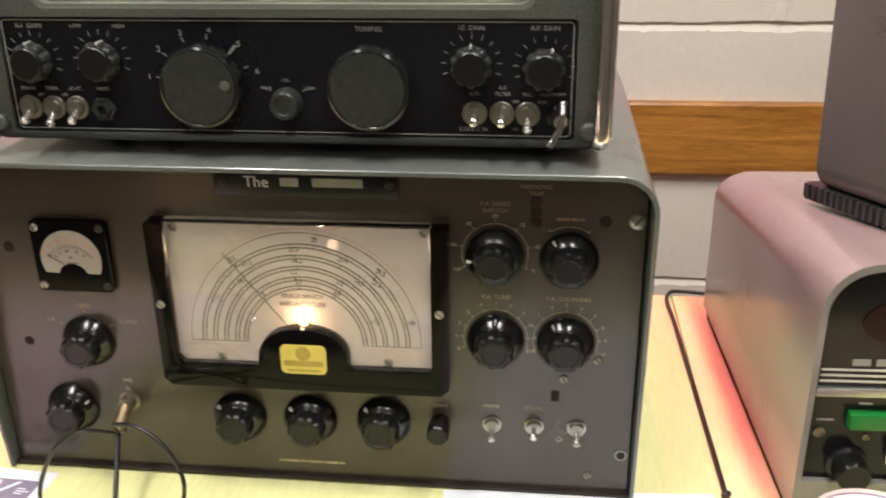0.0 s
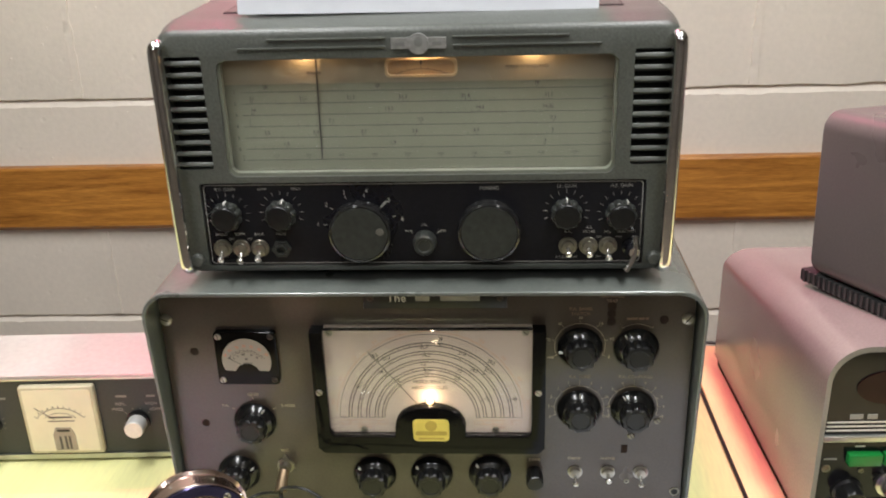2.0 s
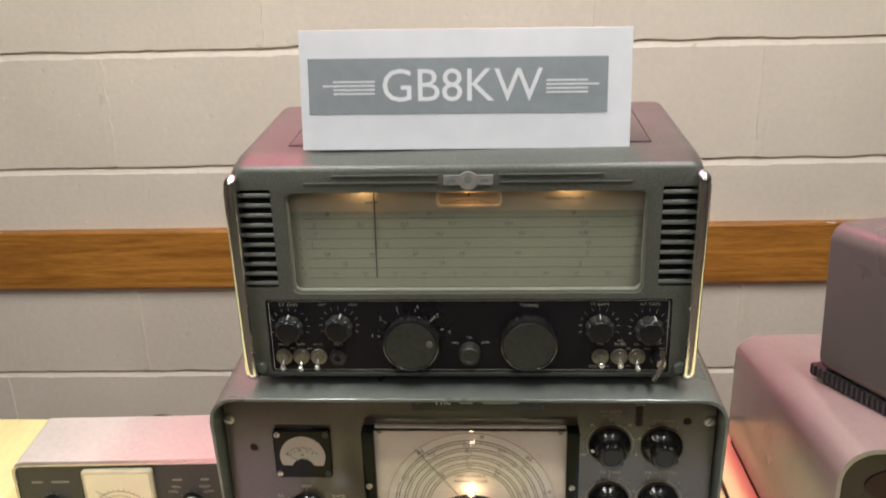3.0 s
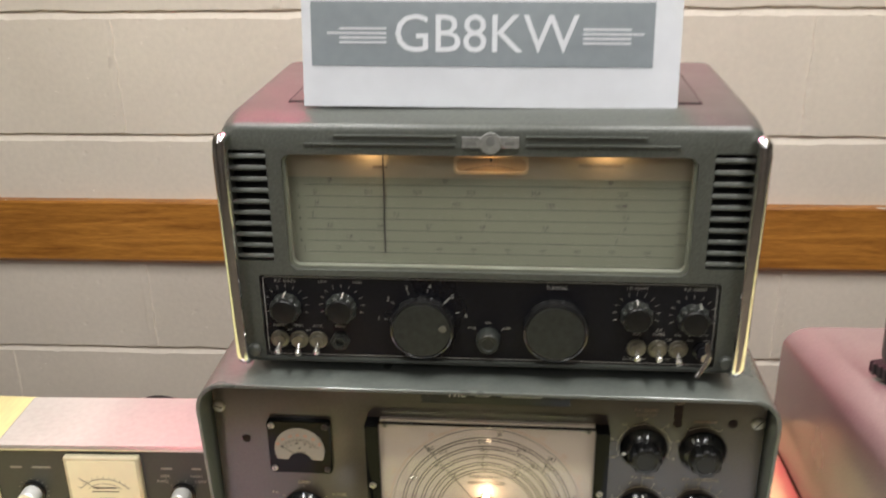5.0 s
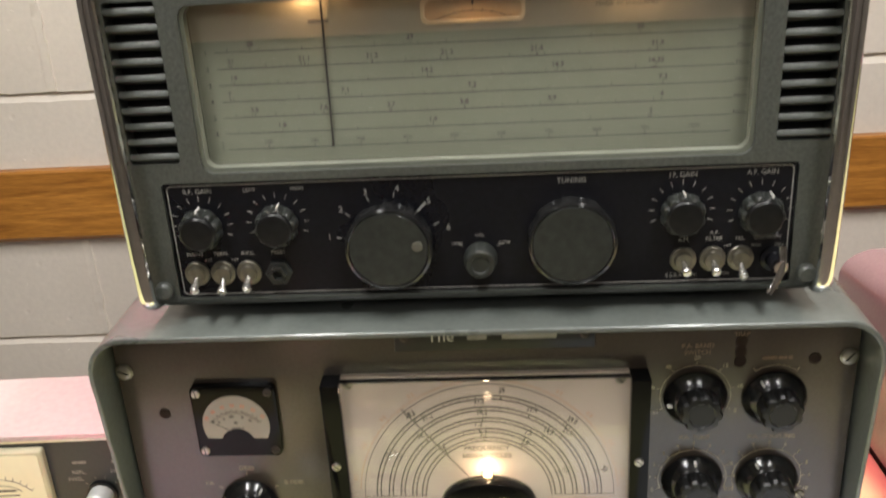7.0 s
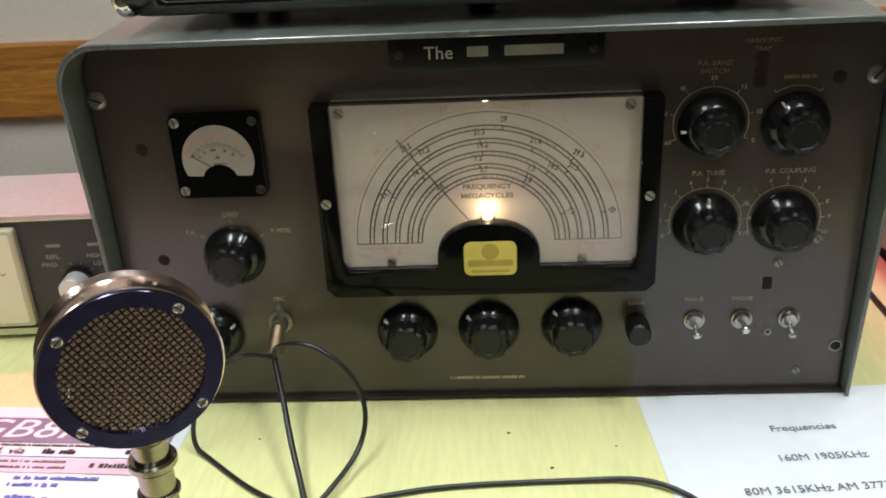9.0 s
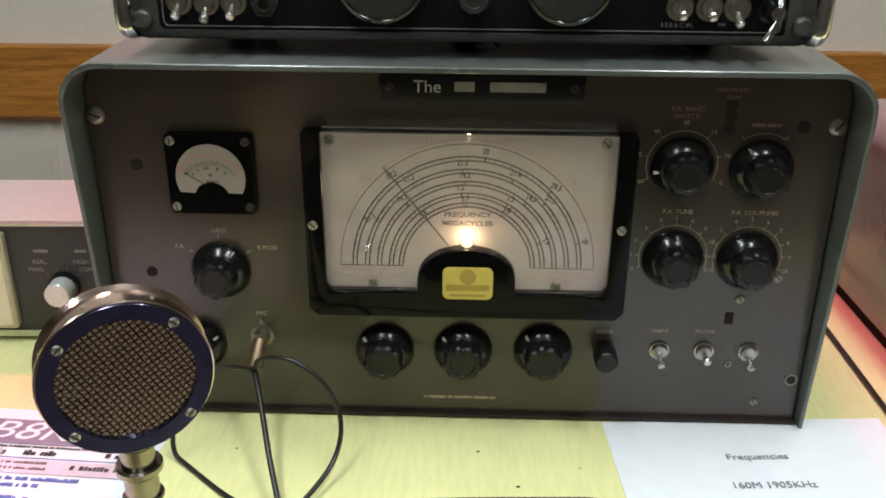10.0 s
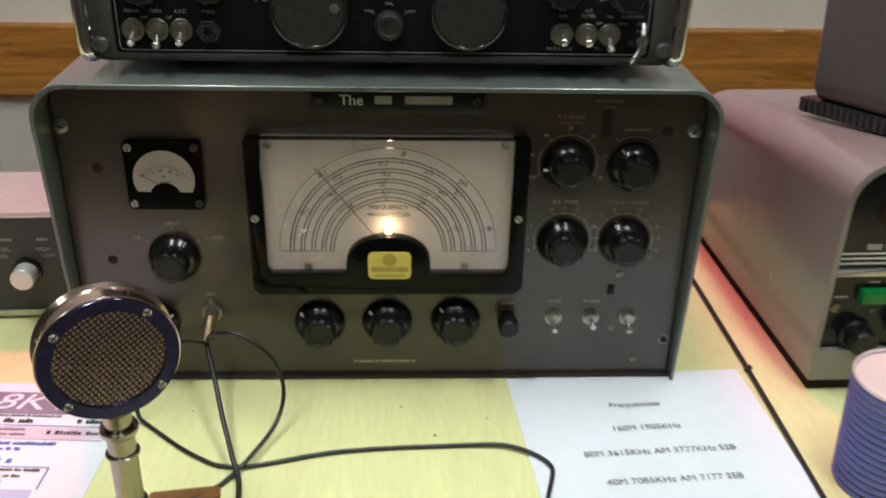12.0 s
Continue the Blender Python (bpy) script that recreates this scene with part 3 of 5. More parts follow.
out_, in_ = wrap(HALF, PZ1 + 0.005, 0.027), wrap(HALF - 0.0028, PZ1 + 0.0012, 0.0245)
mid_o, mid_i = wrap(HALF - 0.0007, PZ1 + 0.0043, 0.0264), wrap(HALF - 0.0021, PZ1 + 0.0019, 0.0251)
bm = bmesh.new()
rows = [[bm.verts.new((x, 0.345, z)) for x, z in out_], [bm.verts.new((x, lip(x, z) + 0.0007, z)) for x, z in out_], [bm.verts.new((x, lip(x, z), z)) for x, z in mid_o],
        [bm.verts.new((x, lip(x, z), z)) for x, z in mid_i], [bm.verts.new((x, lip(x, z) + 0.0007, z)) for x, z in in_], [bm.verts.new((x, 0.345, z)) for x, z in in_]]
rows.append(rows[0])
for p, q in zip(rows, rows[1:]):
    for k in range(len(p) - 1):
        bm.faces.new((p[k], p[k + 1], q[k + 1], q[k]))
for k in (0, -1):
    bm.faces.new([r_[k] for r_ in rows[:6]])
bmesh.ops.recalc_face_normals(bm, faces=bm.faces)
part("case", bm, "kw_case", tr, "grey-green hammered steel case")
part("case_back", prism(rr(KX - HALF + 0.003, KX + HALF - 0.003, PZ0, PZ1, (0.001, 0.001, 0.0243, 0.0243)), 0.340, 0.344), "kw_case", tr)
part("case_floor", box(KX - HALF + 0.003, KX + HALF - 0.003, -0.0045, 0.340, PZ0 - 0.0010, PZ0 + 0.0010), "floor_edge", tr, "dark brown bottom edge")
panel = part("front_panel", prism(rr(KX - HALF + 0.0048, KX + HALF - 0.0048, PZ0 + 0.0012, PZ1 + 0.0005, (0.0005, 0.0005, 0.0222, 0.0222), 8), 0.0, 0.003), "kw_panel", tr, "grey-brown painted front panel")
for fx in (-0.22, 0.22):
    for fy in (0.03, 0.31):
        part("foot", lathe([(0.011, 0), (0.012, 0.0025)], 16), "rubber", tr, at=(KX + fx, fy, TOP), turn=(-90, 0, 0))


def kw_knob_meshes():
    skirt = mesh_of("skirt", lathe([(0.0205, 0.0005), (0.0213, 0.002), (0.0208, 0.0035), (0.0150, 0.0105), (0.0142, 0.0110)], 40), "bakelite")
    grip = mesh_of("grip", lathe([(0.0138, 0.0105), (0.0144, 0.012), (0.0141, 0.0205), (0.0128, 0.0225), (0.0092, 0.0229), (0.0088, 0.0222), (0.0045, 0.0222)], 60, 9, 0.13, 0.0115, 0.0226), "knob_black")
    mark = mesh_of("mark", box(-0.0006, 0.0006, -0.0093, -0.0060, 0.0165, 0.0198), "print_white")
    return skirt, grip, mark


KSKIRT, KGRIP, KMARK = kw_knob_meshes()


def kw_knob(x, z, angle):
    k = part("control_knob", KGRIP, None, tr, "black bakelite skirted knob", at=(x, 0, z), turn=(0, angle, 0))
    part("skirt", KSKIRT, None, k, at=(x, 0, z))
    part("mark", KMARK, None, k, at=(x, 0, z))
    return k


KNOBS = [(0.151, 0.952, -95), (0.203, 0.951, -35), (0.152, 0.885, 0), (0.203, 0.885, -30), (-0.164, 0.870, 35), (-0.187, 0.809, 60), (-0.049, 0.808, -50), (0.008, 0.809, -48), (0.066, 0.810, -42)]
for x, z, a in KNOBS:
    kw_knob(x, z - 0.0014, a)
SCALES = [(0.151, 0.952, 205, -25, 6), (0.203, 0.951, 125, 55, 1), (0.152, 0.885, 200, -20, 10), (0.203, 0.885, 200, -20, 10)]
for x, z, a0, a1, n in SCALES:
    bm = arc(bmesh.new(), x, z, 0.0235, a0, a1, 0, 0.0004, 24)
    ticks(bm, x, z, 0.0235, 0.0262, [a0 + (a1 - a0) * k / n for k in range(n + 1)], 0, 0.0004)
    part("scale", bm, "print_gold", panel)
    if n == 10:
        for k in range(n + 1):
            a = radians(a0 + (a1 - a0) * k / n)
            text(str(k), 0.0042, (x + 0.0290 * math.cos(a), -0.0001, z + 0.0290 * math.sin(a)), "print_gold", panel)
    if n == 6:
        for k, w in enumerate(("160", "80", "40", "20", "15", "10", "0")):
            a = radians(a0 + (a1 - a0) * k / n)
            text(w, 0.0042, (x + 0.0300 * math.cos(a), -0.0001, z + 0.0290 * math.sin(a)), "print_gold", panel)
bm = ticks(bmesh.new(), -0.164, 0.870, 0.0225, 0.0255, (90, 148, 32), 0, 0.0004)
part("scale", bm, "print_gold", panel)
for w, x, z, s in (("GRID", -0.1635, 0.8985, 0.0048), ("P.A.", -0.192, 0.886, 0.0042), ("% MOD.", -0.130, 0.886, 0.0042), ("MIC", -0.138, 0.834, 0.0045), ("DRIVE", 0.110, 0.8245, 0.0042), ("MAINS", 0.149, 0.8265, 0.0042),
                   ("PHONE", 0.1815, 0.8265, 0.0042), ("P.A. TUNE", 0.152, 0.9185, 0.0046), ("P.A. COUPLING", 0.204, 0.9185, 0.0046), ("P.A. BAND", 0.151, 0.9900, 0.0046), ("SWITCH", 0.151, 0.9850, 0.0046), ("HARMONIC", 0.179, 1.0030, 0.0042), ("TRAP", 0.179, 0.9980, 0.0042)):
    text(w, s, (x, -0.0001, z), "print_faded" if z > 0.97 else "print_gold", panel)
bars([7, 4, 2], 0.203, 0.980, 0.0022, 0, "print_faded", panel)
bars([1, 1, 9, 3, 10, 8, 3], 0.006, 0.7665, 0.0022, 0, "print_gold", panel)


def screw_mesh(r, material):
    bm = lathe([(r, 0), (r, 0.0008), (r * 0.7, 0.0014), (r * 0.68, 0.0014)], 18)
    return mesh_of("screw", bm, material)


def slot_mesh(r):
    return mesh_of("slot", box(-r * 0.9, r * 0.9, -0.0016, -0.0012, -r * 0.13, r * 0.13), "dark")


SCREW_B, SCREW_S, SCREW_D = screw_mesh(0.0048, "nickel"), screw_mesh(0.0032, "nickel"), screw_mesh(0.0034, "dull_metal")
SCREW_K = screw_mesh(0.0030, "screw_dark")
SLOT_B, SLOT_S = slot_mesh(0.0044), slot_mesh(0.0030)
CUP = mesh_of("cup_washer", lathe([(0.0062, 0), (0.0062, 0.0006), (0.0050, 0.0010), (0.0044, 0.0004), (0.001, 0.0003)], 20), "dull_metal")


def screw(x, y, z, me, slot, parent, angle=35):
    s = part("screw", me, None, parent, at=(x, y, z), turn=(0, angle, 0))
    part("slot", slot, None, s, at=(x, y, z))
    return s


for x, z in ((-0.238, 0.980), (0.249, 0.980)):
    part("screw_cup", CUP, None, tr, "nickel screw cup", at=(x, 0, z))
    screw(x, -0.0005, z, SCREW_B, SLOT_B, tr, 20 if x < 0 else -50)
for x, z, a in ((0.224, 0.768, 60), (0.227, 0.870, 45), (0.203, 0.853, 60)):
    screw(x, 0, z, SCREW_D, SLOT_S, tr, a)
# empty holes, and worn marks where fittings once were
for x, z, r in ((0.2485, 0.788, 0.0034), (0.201, 0.800, 0.0012)):
    part("bush", lathe([(r + 0.0016, 0), (r + 0.0014, 0.0008), (r, 0.0008), (r, 0.0002)], 20), "dull_metal", tr, at=(x, 0, z))
    part("hole", lathe([(r, 0.0001), (r * 0.98, 0.0006)], 18), "dark", tr, at=(x, 0, z))
for x, z, r in ((-0.215, 0.946, 0.0042), (-0.214, 0.866, 0.0040), (0.227, 0.979, 0.0042)):
    part("blanking_plug", lathe([(r, 0.0001), (r * 0.9, 0.0005), (r * 0.4, 0.0006)], 16), "dark_plug", tr, "dark blanked fixing hole", at=(x, 0, z))
for dz in (0.0075, 0.0, -0.0075):
    part("trimmer_hole", lathe([(0.0042, 0.0001), (0.0040, 0.0005), (0.002, 0.0005)], 16), "dark_plug", tr, at=(0.179, 0, 0.985 + dz))
part("hinge_mark", box(0.194, 0.200, -0.0006, 0, 0.8335, 0.8425, 0.0002), "dark_plug", tr, "worn patch on the panel")

# name plate
plate = part("name_plate", box(-0.049, 0.0835, -0.002, 0, 0.992, 1.012, 0.0006), "black_panel", tr, "engraved black name plate")
text("The", 0.0115, (-0.0180, -0.0021, 1.0025), "print_white", plate)
for a, b in ((-0.0005, 0.0125), (0.0225, 0.0585)):
    part("plain_bar", prism(rr(a, b, 0.9998, 1.0062, 0.0008), -0.0022, -0.002), "print_dim", plate)
for x in (-0.0425, 0.0770):
    screw(x, -0.002, 1.0025, SCREW_K, SLOT_S, tr, 30)

# panel meter
meter = part("panel_meter", prism(rr(-0.193, -0.134, 0.913, 0.970, 0.004), -0.006, 0, ch=0.001, inset=rr(-0.192, -0.135, 0.914, 0.969, 0.004)), "surround", tr, "square black panel meter with round cream face")
mc = (-0.1635, 0.9395)
pts = [(mc[0] + 0.0235 * math.cos(radians(a)), mc[1] + 0.0235 * math.sin(radians(a))) for a in range(-28, 209, 6)]
arch = [(mc[0] + 0.0115 * math.cos(radians(a)), mc[1] - 0.0135 + 0.0105 * math.sin(radians(a))) for a in range(165, 14, -10)]
part("meter_scale", prism(pts + arch, -0.0066, -0.006), "meter_face", meter, "cream meter scale")
mz = mc[1] - 0.0095
bm = arc(bmesh.new(), mc[0], mz, 0.0208, 35, 145, -0.0066, 0.0003, 20)
arc(bm, mc[0], mz, 0.0194, 35, 145, -0.0066, 0.0003, 20)
ticks(bm, mc[0], mz, 0.0208, 0.0222, range(35, 146, 10), -0.0066, 0.0004)
part("meter_print", bm, "ink_soft", meter)
bm = ticks(bmesh.new(), mc[0], mz, 0.0242, 0.0268, [v + s_ for v in (40, 58, 76, 92, 108, 126, 142) for s_ in (-1.9, 1.9)], -0.0066, 0.0009)
part("meter_lettering", bm, "ink_red", meter)
bm = ticks(bmesh.new(), mc[0], mz, 0.0158, 0.0178, (50, 54, 70, 73, 94, 98, 102, 118, 134), -0.0066, 0.0009)
part("meter_lettering", bm, "ink_soft", meter)
bm = line(bmesh.new(), mc[0] - 0.0035, mc[1] - 0.0050, mc[0] - 0.0165, mc[1] + 0.003, -0.0068, 0.0005)
box(mc[0] - 0.0170, mc[0] - 0.0152, -0.0070, -0.0066, mc[1] + 0.0025, mc[1] + 0.0040, bm=bm)
part("needle", bm, "ink", meter)
bars([2], mc[0], mc[1] + 0.002, 0.0020, -0.0066, "ink_soft", meter)
bars([9, 2], mc[0] + 0.001, mc[1] - 0.0025, 0.0012, -0.0066, "ink_soft", meter)
for x in (-0.1885, -0.1385):
    for z in (0.9185, 0.9650):
        screw(x, -0.006, z, SCREW_S if x < -0.15 else SCREW_K, SLOT_S, tr, 80 if x < -0.15 else 20)

# main dial
DX, DZ = 0.0095, 0.8772
dial = part("dial_plate", box(-0.0885, 0.1075, -0.003, 0, 0.858, 0.973), "dial_cream", tr, "cream printed frequency dial, lamp-lit")
bez = [(-0.100, 0.974), (-0.0875, 0.974), (-0.0875, 0.866), (-0.0835, 0.861), (-0.024, 0.861)]
bez += [(DX - 0.034 * math.cos(radians(a)), 0.8635 + 0.0300 * math.sin(radians(a)) ** 0.7) for a in range(4, 177, 8)]
bez += [(0.043, 0.861), (0.1025, 0.861), (0.1065, 0.866), (0.1065, 0.974), (0.119, 0.974), (0.119, 0.848), (0.113, 0.842), (-0.094, 0.842), (-0.100, 0.848)]
bm = bmesh.new()
vs = ring_verts(bm, bez, -0.016)
bmesh.ops.triangle_fill(bm, use_beauty=True, edges=[bm.edges.new((vs[k], vs[(k + 1) % len(vs)])) for k in range(len(vs))])
bridge(bm, vs, ring_verts(bm, bez, 0.0))
bmesh.ops.recalc_face_normals(bm, faces=bm.faces)
rim = [e for e in bm.edges if all(abs(v.co.y + 0.016) < 1e-6 for v in e.verts) and any(abs(f.normal.y) < 0.5 for f in e.link_faces)]
bmesh.ops.bevel(bm, geom=rim, offset=0.0016, segments=2, profile=0.5, affect="EDGES", clamp_overlap=True)
part("dial_surround", bm, "surround", tr, "glossy black moulded dial surround")
part("dial_cover", box(-0.0870, 0.1060, -0.0125, -0.0108, 0.8615, 0.9745, 0.0003), "clear", tr, "clear dial cover").visible_shadow = False
part("cover_top", box(-0.0870, 0.1060, -0.0125, -0.0005, 0.9747, 0.9758, 0.0003), "clear", tr, "clear top edge of the cover").visible_shadow = False
badge = part("badge", prism(rr(-0.0068, 0.0278, 0.8573, 0.8813, 0.0045), -0.0172, -0.016), "label_yellow", tr, "small yellow maker's badge")
part("badge_disc", prism(ellipse(0.0105, 0.8745, 0.0058), -0.0174, -0.0172), "badge_shade", badge)
part("badge_band", prism(rr(-0.0045, 0.0255, 0.8640, 0.8685, 0.0015), -0.0174, -0.0172), "badge_shade", badge)
part("badge_band", prism(rr(-0.0020, 0.0230, 0.8595, 0.8612, 0.0004), -0.0174, -0.0172), "badge_shade", badge)
RADII = [0.0780, 0.0695, 0.0612, 0.0530, 0.0462]
bm = arc(bmesh.new(), DX, DZ, 0.0864, 0, 180, -0.003, 0.00045, 60)
for r in RADII:
    arc(bm, DX, DZ, r, 0, 180, -0.003, 0.0009, 48)
    arc(bm, DX, DZ, r - 0.0028, 0, 180, -0.003, 0.0008, 48)
    ticks(bm, DX, DZ, r - 0.0028, r, [4 + 4.3 * k for k in range(41)], -0.003, 0.0003)
line(bm, DX - 0.0864, DZ, DX - 0.0434, DZ, -0.003, 0.0005)
line(bm, DX + 0.0434, DZ, DX + 0.0864, DZ, -0.003, 0.0005)
part("dial_print", bm, "ink_mid", dial)
NUMS = [("28.5", 0.0805, 128), ("29", 0.0805, 82), ("29.5", 0.0805, 45), ("30", 0.0805, 14), ("21.2", 0.0722, 122), ("21.3", 0.0722, 93), ("21.4", 0.0722, 65), ("21.5", 0.0722, 42), ("21.1", 0.0722, 152), ("14.2", 0.0637, 92), ("14.3", 0.0637, 50), ("14.1", 0.0637, 132),
        ("7.2", 0.0553, 95), ("7.3", 0.0553, 60), ("7.4", 0.0553, 20), ("3.7", 0.0475, 92), ("3.8", 0.0475, 58), ("3.6", 0.0475, 128)]
for w, r, a in NUMS:
    r += 0.0016
    x, z = DX + r * math.cos(radians(a)), DZ + r * math.sin(radians(a))
    text(w, 0.0054, (x, -0.0031, z), "ink", dial, bold=0.00012, turn=(a - 90) * 0.55, wide=0.8)
    part("tick", line(bmesh.new(), x - 0.0040 * math.cos(radians(a)), z - 0.0040 * math.sin(radians(a)), x - 0.0065 * math.cos(radians(a)), z - 0.0065 * math.sin(radians(a)), -0.003, 0.0008), "ink", dial)
text("FREQUENCY", 0.0046, (DX, -0.0031, 0.9149), "ink_soft", dial, bold=0.00012, wide=1.2)
text("MEGACYCLES", 0.0046, (DX, -0.0031, 0.9087), "ink_soft", dial, bold=0.00012, wide=1.2)
for s in (-1, 1):
    cx = DX + s * 0.0635
    bm = bmesh.new()
    for k in range(5):
        x = cx - 0.0180 + k * 0.0090
        for a in ((x - 0.0042, 0.8740, x + 0.0042, 0.8740), (x - 0.0042, 0.8695, x + 0.0042, 0.8695), (x - 0.0042, 0.8695, x - 0.0042, 0.8740), (x + 0.0042, 0.8695, x + 0.0042, 0.8740)):
            line(bm, *a, -0.003, 0.0004)
    part("metre_boxes", bm, "ink_orange", dial)
    text("METERS", 0.0040, (cx, -0.0031, 0.8662), "ink_orange", dial)
bm = arc(bmesh.new(), DX, DZ, 0.0893, 4, 176, -0.003, 0.0005, 60)
ticks(bm, DX, DZ, 0.0893, 0.0908, [5 + 3.4 * k for k in range(51)], -0.003, 0.0003)
part("outer_arc", bm, "ink_orange", dial)
for a in range(10, 171, 16):
    bm = ticks(bmesh.new(), DX, DZ, 0.0918, 0.0948, (a - 0.9, a + 0.9), -0.003, 0.0011)
    part("outer_marks", bm, "ink_orange", dial)
part("pointer", line(bmesh.new(), DX - 0.012, 0.893, -0.0468, 0.9490, -0.0062, 0.0011), "ink_soft", dial, "dark tapered pointer")
part("lamp", lathe([(0.0028, 0), (0.0034, 0.001), (0.002, 0.003)], 16), "lamp_glow", dial, "small dial lamp", at=(DX, -0.0042, 0.8955))
for x, z in ((-0.0815, 0.9655), (0.0985, 0.9655), (-0.055, 0.8640), (0.071, 0.8640)):
    screw(x, -0.003, z, SCREW_D, SLOT_S, tr, 40)
for x in (-0.0945, 0.1125):
    screw(x, -0.016, 0.9105, SCREW_S, SLOT_S, tr, 40)
bulb("dial_bulb", (DX, -0.0098, 0.8990), 0.038, (1.0, 0.70, 0.40), 0.002)

# small drive knob, toggles and the microphone socket
part("drive_knob", lathe([(0.0075, 0), (0.0078, 0.004), (0.0085, 0.006), (0.0083, 0.019), (0.0070, 0.0205), (0.001, 0.0205)], 40, 14, 0.08, 0.005, 0.0195), "knob_black", tr, "small black fluted knob", at=(0.110, 0, 0.8100))
NUT = mesh_of("nut", lathe([(0.0072, 0), (0.0072, 0.0018), (0.0060, 0.0022), (0.0055, 0.0045), (0.0045, 0.0050), (0.001, 0.0046)], 24), "nickel")
LEVER = mesh_of("lever", lathe([(0.0017, 0.003), (0.0018, 0.008), (0.0023, 0.0105), (0.0029, 0.0122), (0.0030, 0.0142), (0.0022, 0.0155), (0.0006, 0.0159)], 18), "satin")


def toggle(x, y, z, parent, down, name="toggle_switch", nut=None):
    t = part(name, nut or NUT, None, parent, "nickel toggle switch", at=(x, y, z))
    part("lever", LEVER, None, t, "bright metal lever", at=(x, y, z), turn=(down, 0, 0))
    return t


for x, d in ((0.150, 26), (0.182, 6), (0.214, 30)):
    toggle(x, 0, 0.811, tr, d)
socket = part("microphone_socket", lathe([(0.0085, 0), (0.0085, 0.002), (0.0060, 0.0025), (0.0058, 0.010), (0.003, 0.010)], 24), "dull_metal", tr, "nickel microphone socket", at=(-0.1385, 0, 0.8165))
part("flange", prism([(-0.1385, 0.8305), (-0.1475, 0.8130), (-0.1295, 0.8130)], -0.0012, 0), "dull_metal", tr)

# ---- receiver on the transmitter ----
ROOF = PZ1 + 0.005
rx = thing("radio_receiver", (EX, 0.15, ROOF), "dark grey communications receiver with a wide lit dial", "radio receiver")
x0, x1, z0, z1 = EX - 0.2165, EX + 0.2165, 1.0315, 1.250


def ring_of(i, r, up=0.0):
    return rr(x0 + i, x1 - i, z0 + i, z1 - i + up, r, 6)


window = rr(EX - 0.1665, EX + 0.1665, 1.1228, 1.2245, 0.008, 6)
vents = [rr(EX - 0.2100, EX - 0.1790, 1.1305, 1.2280, 0.002, 3), rr(EX + 0.1790, EX + 0.2100, 1.1305, 1.2280, 0.002, 3)]
cut = rr(EX - 0.1940, EX + 0.1940, 1.0383, 1.1173, 0.003, 4)
bm = holed(ring_of(0.006, 0.010), [window, *vents, cut], EY, EY + 0.012,
           [(ring_of(0.003, 0.012), EY + 0.0012), (ring_of(0.0008, 0.013), EY + 0.0035), (ring_of(0, 0.014), EY + 0.007), (ring_of(0, 0.014, 0.0032), 0.010), (ring_of(0, 0.014, 0.0050), 0.026), (ring_of(0, 0.014, 0.0055), 0.216), (ring_of(0.002, 0.013, 0.0050), 0.224), (ring_of(0.008, 0.010, 0.0040), 0.229)])
part("case", bm, "rx_paint", rx, "dark grey crackle-painted case", smooth=40)
part("back", prism(ring_of(0.008, 0.010, 0.0040), 0.2285, 0.2300), "rx_paint", rx)
for fx in (-0.17, 0.0, 0.17):
    for fy in (0.10, 0.20):
        part("foot", lathe([(0.009, 0), (0.010, 0.0105)], 16), "rubber", rx, at=(EX + fx, fy, ROOF), turn=(-90, 0, 0))
part("top_lid", box(-0.160, 0.182, 0.045, 0.205, 1.2550, 1.2561, 0.0004), "rx_paint", rx, "hinged lid in the case top")
for a, b, c, d in ((-0.1612, 0.1832, 0.0438, 0.0450), (-0.1612, -0.1600, 0.0450, 0.205), (0.1820, 0.1832, 0.0450, 0.205)):
    part("lid_gap", box(a, b, c, d, 1.2550, 1.2558), "dark", rx, "dark gap round the lid")
part("side_plug", lathe([(0.0065, 0.0), (0.0065, 0.004), (0.0045, 0.005), (0.0042, 0.0085), (0.001, 0.009)], 20), "rubber", rx, "small black plug in the case side", at=(x0 + 0.0005, 0.012, 1.1130), turn=(0, 0, -90))
# dial window
scale_plate = part("dial_scale", box(EX - 0.170, EX + 0.170, 0.0095, 0.0115, 1.119, 1.229), "dial_green", rx, "pale green printed dial scale, lamp-lit")
# Strip coloured tan for the glow under the dial bulbs.
part("upper_band", box(EX - 0.1665, EX + 0.1665, 0.0092, 0.0095, 1.2003, 1.2285), "dial_lamp_tint", scale_plate, "upper dial strip coloured tan as lamp glow")
part("window_trim", holed(rr(EX - 0.1672, EX + 0.1672, 1.1221, 1.2252, 0.009, 6), [rr(EX - 0.1640, EX + 0.1640, 1.1256, 1.2236, 0.007, 6)], EY + 0.003, EY + 0.0095), "rx_trim", rx, "pale inner edge of the dial window")
part("window_glass", box(EX - 0.1638, EX + 0.1638, 0.0020, 0.0032, 1.1260, 1.2235), "clear", rx, "clear dial glass").visible_shadow = False
YD = 0.0095
LEFT, RIGHT = -0.1425, 0.1665
MARK0, SPAN = -0.1505, 0.3205  # the printed figures' own range
DROP = 0.0064  # the scale sits lower behind the glass
bm = bmesh.new()
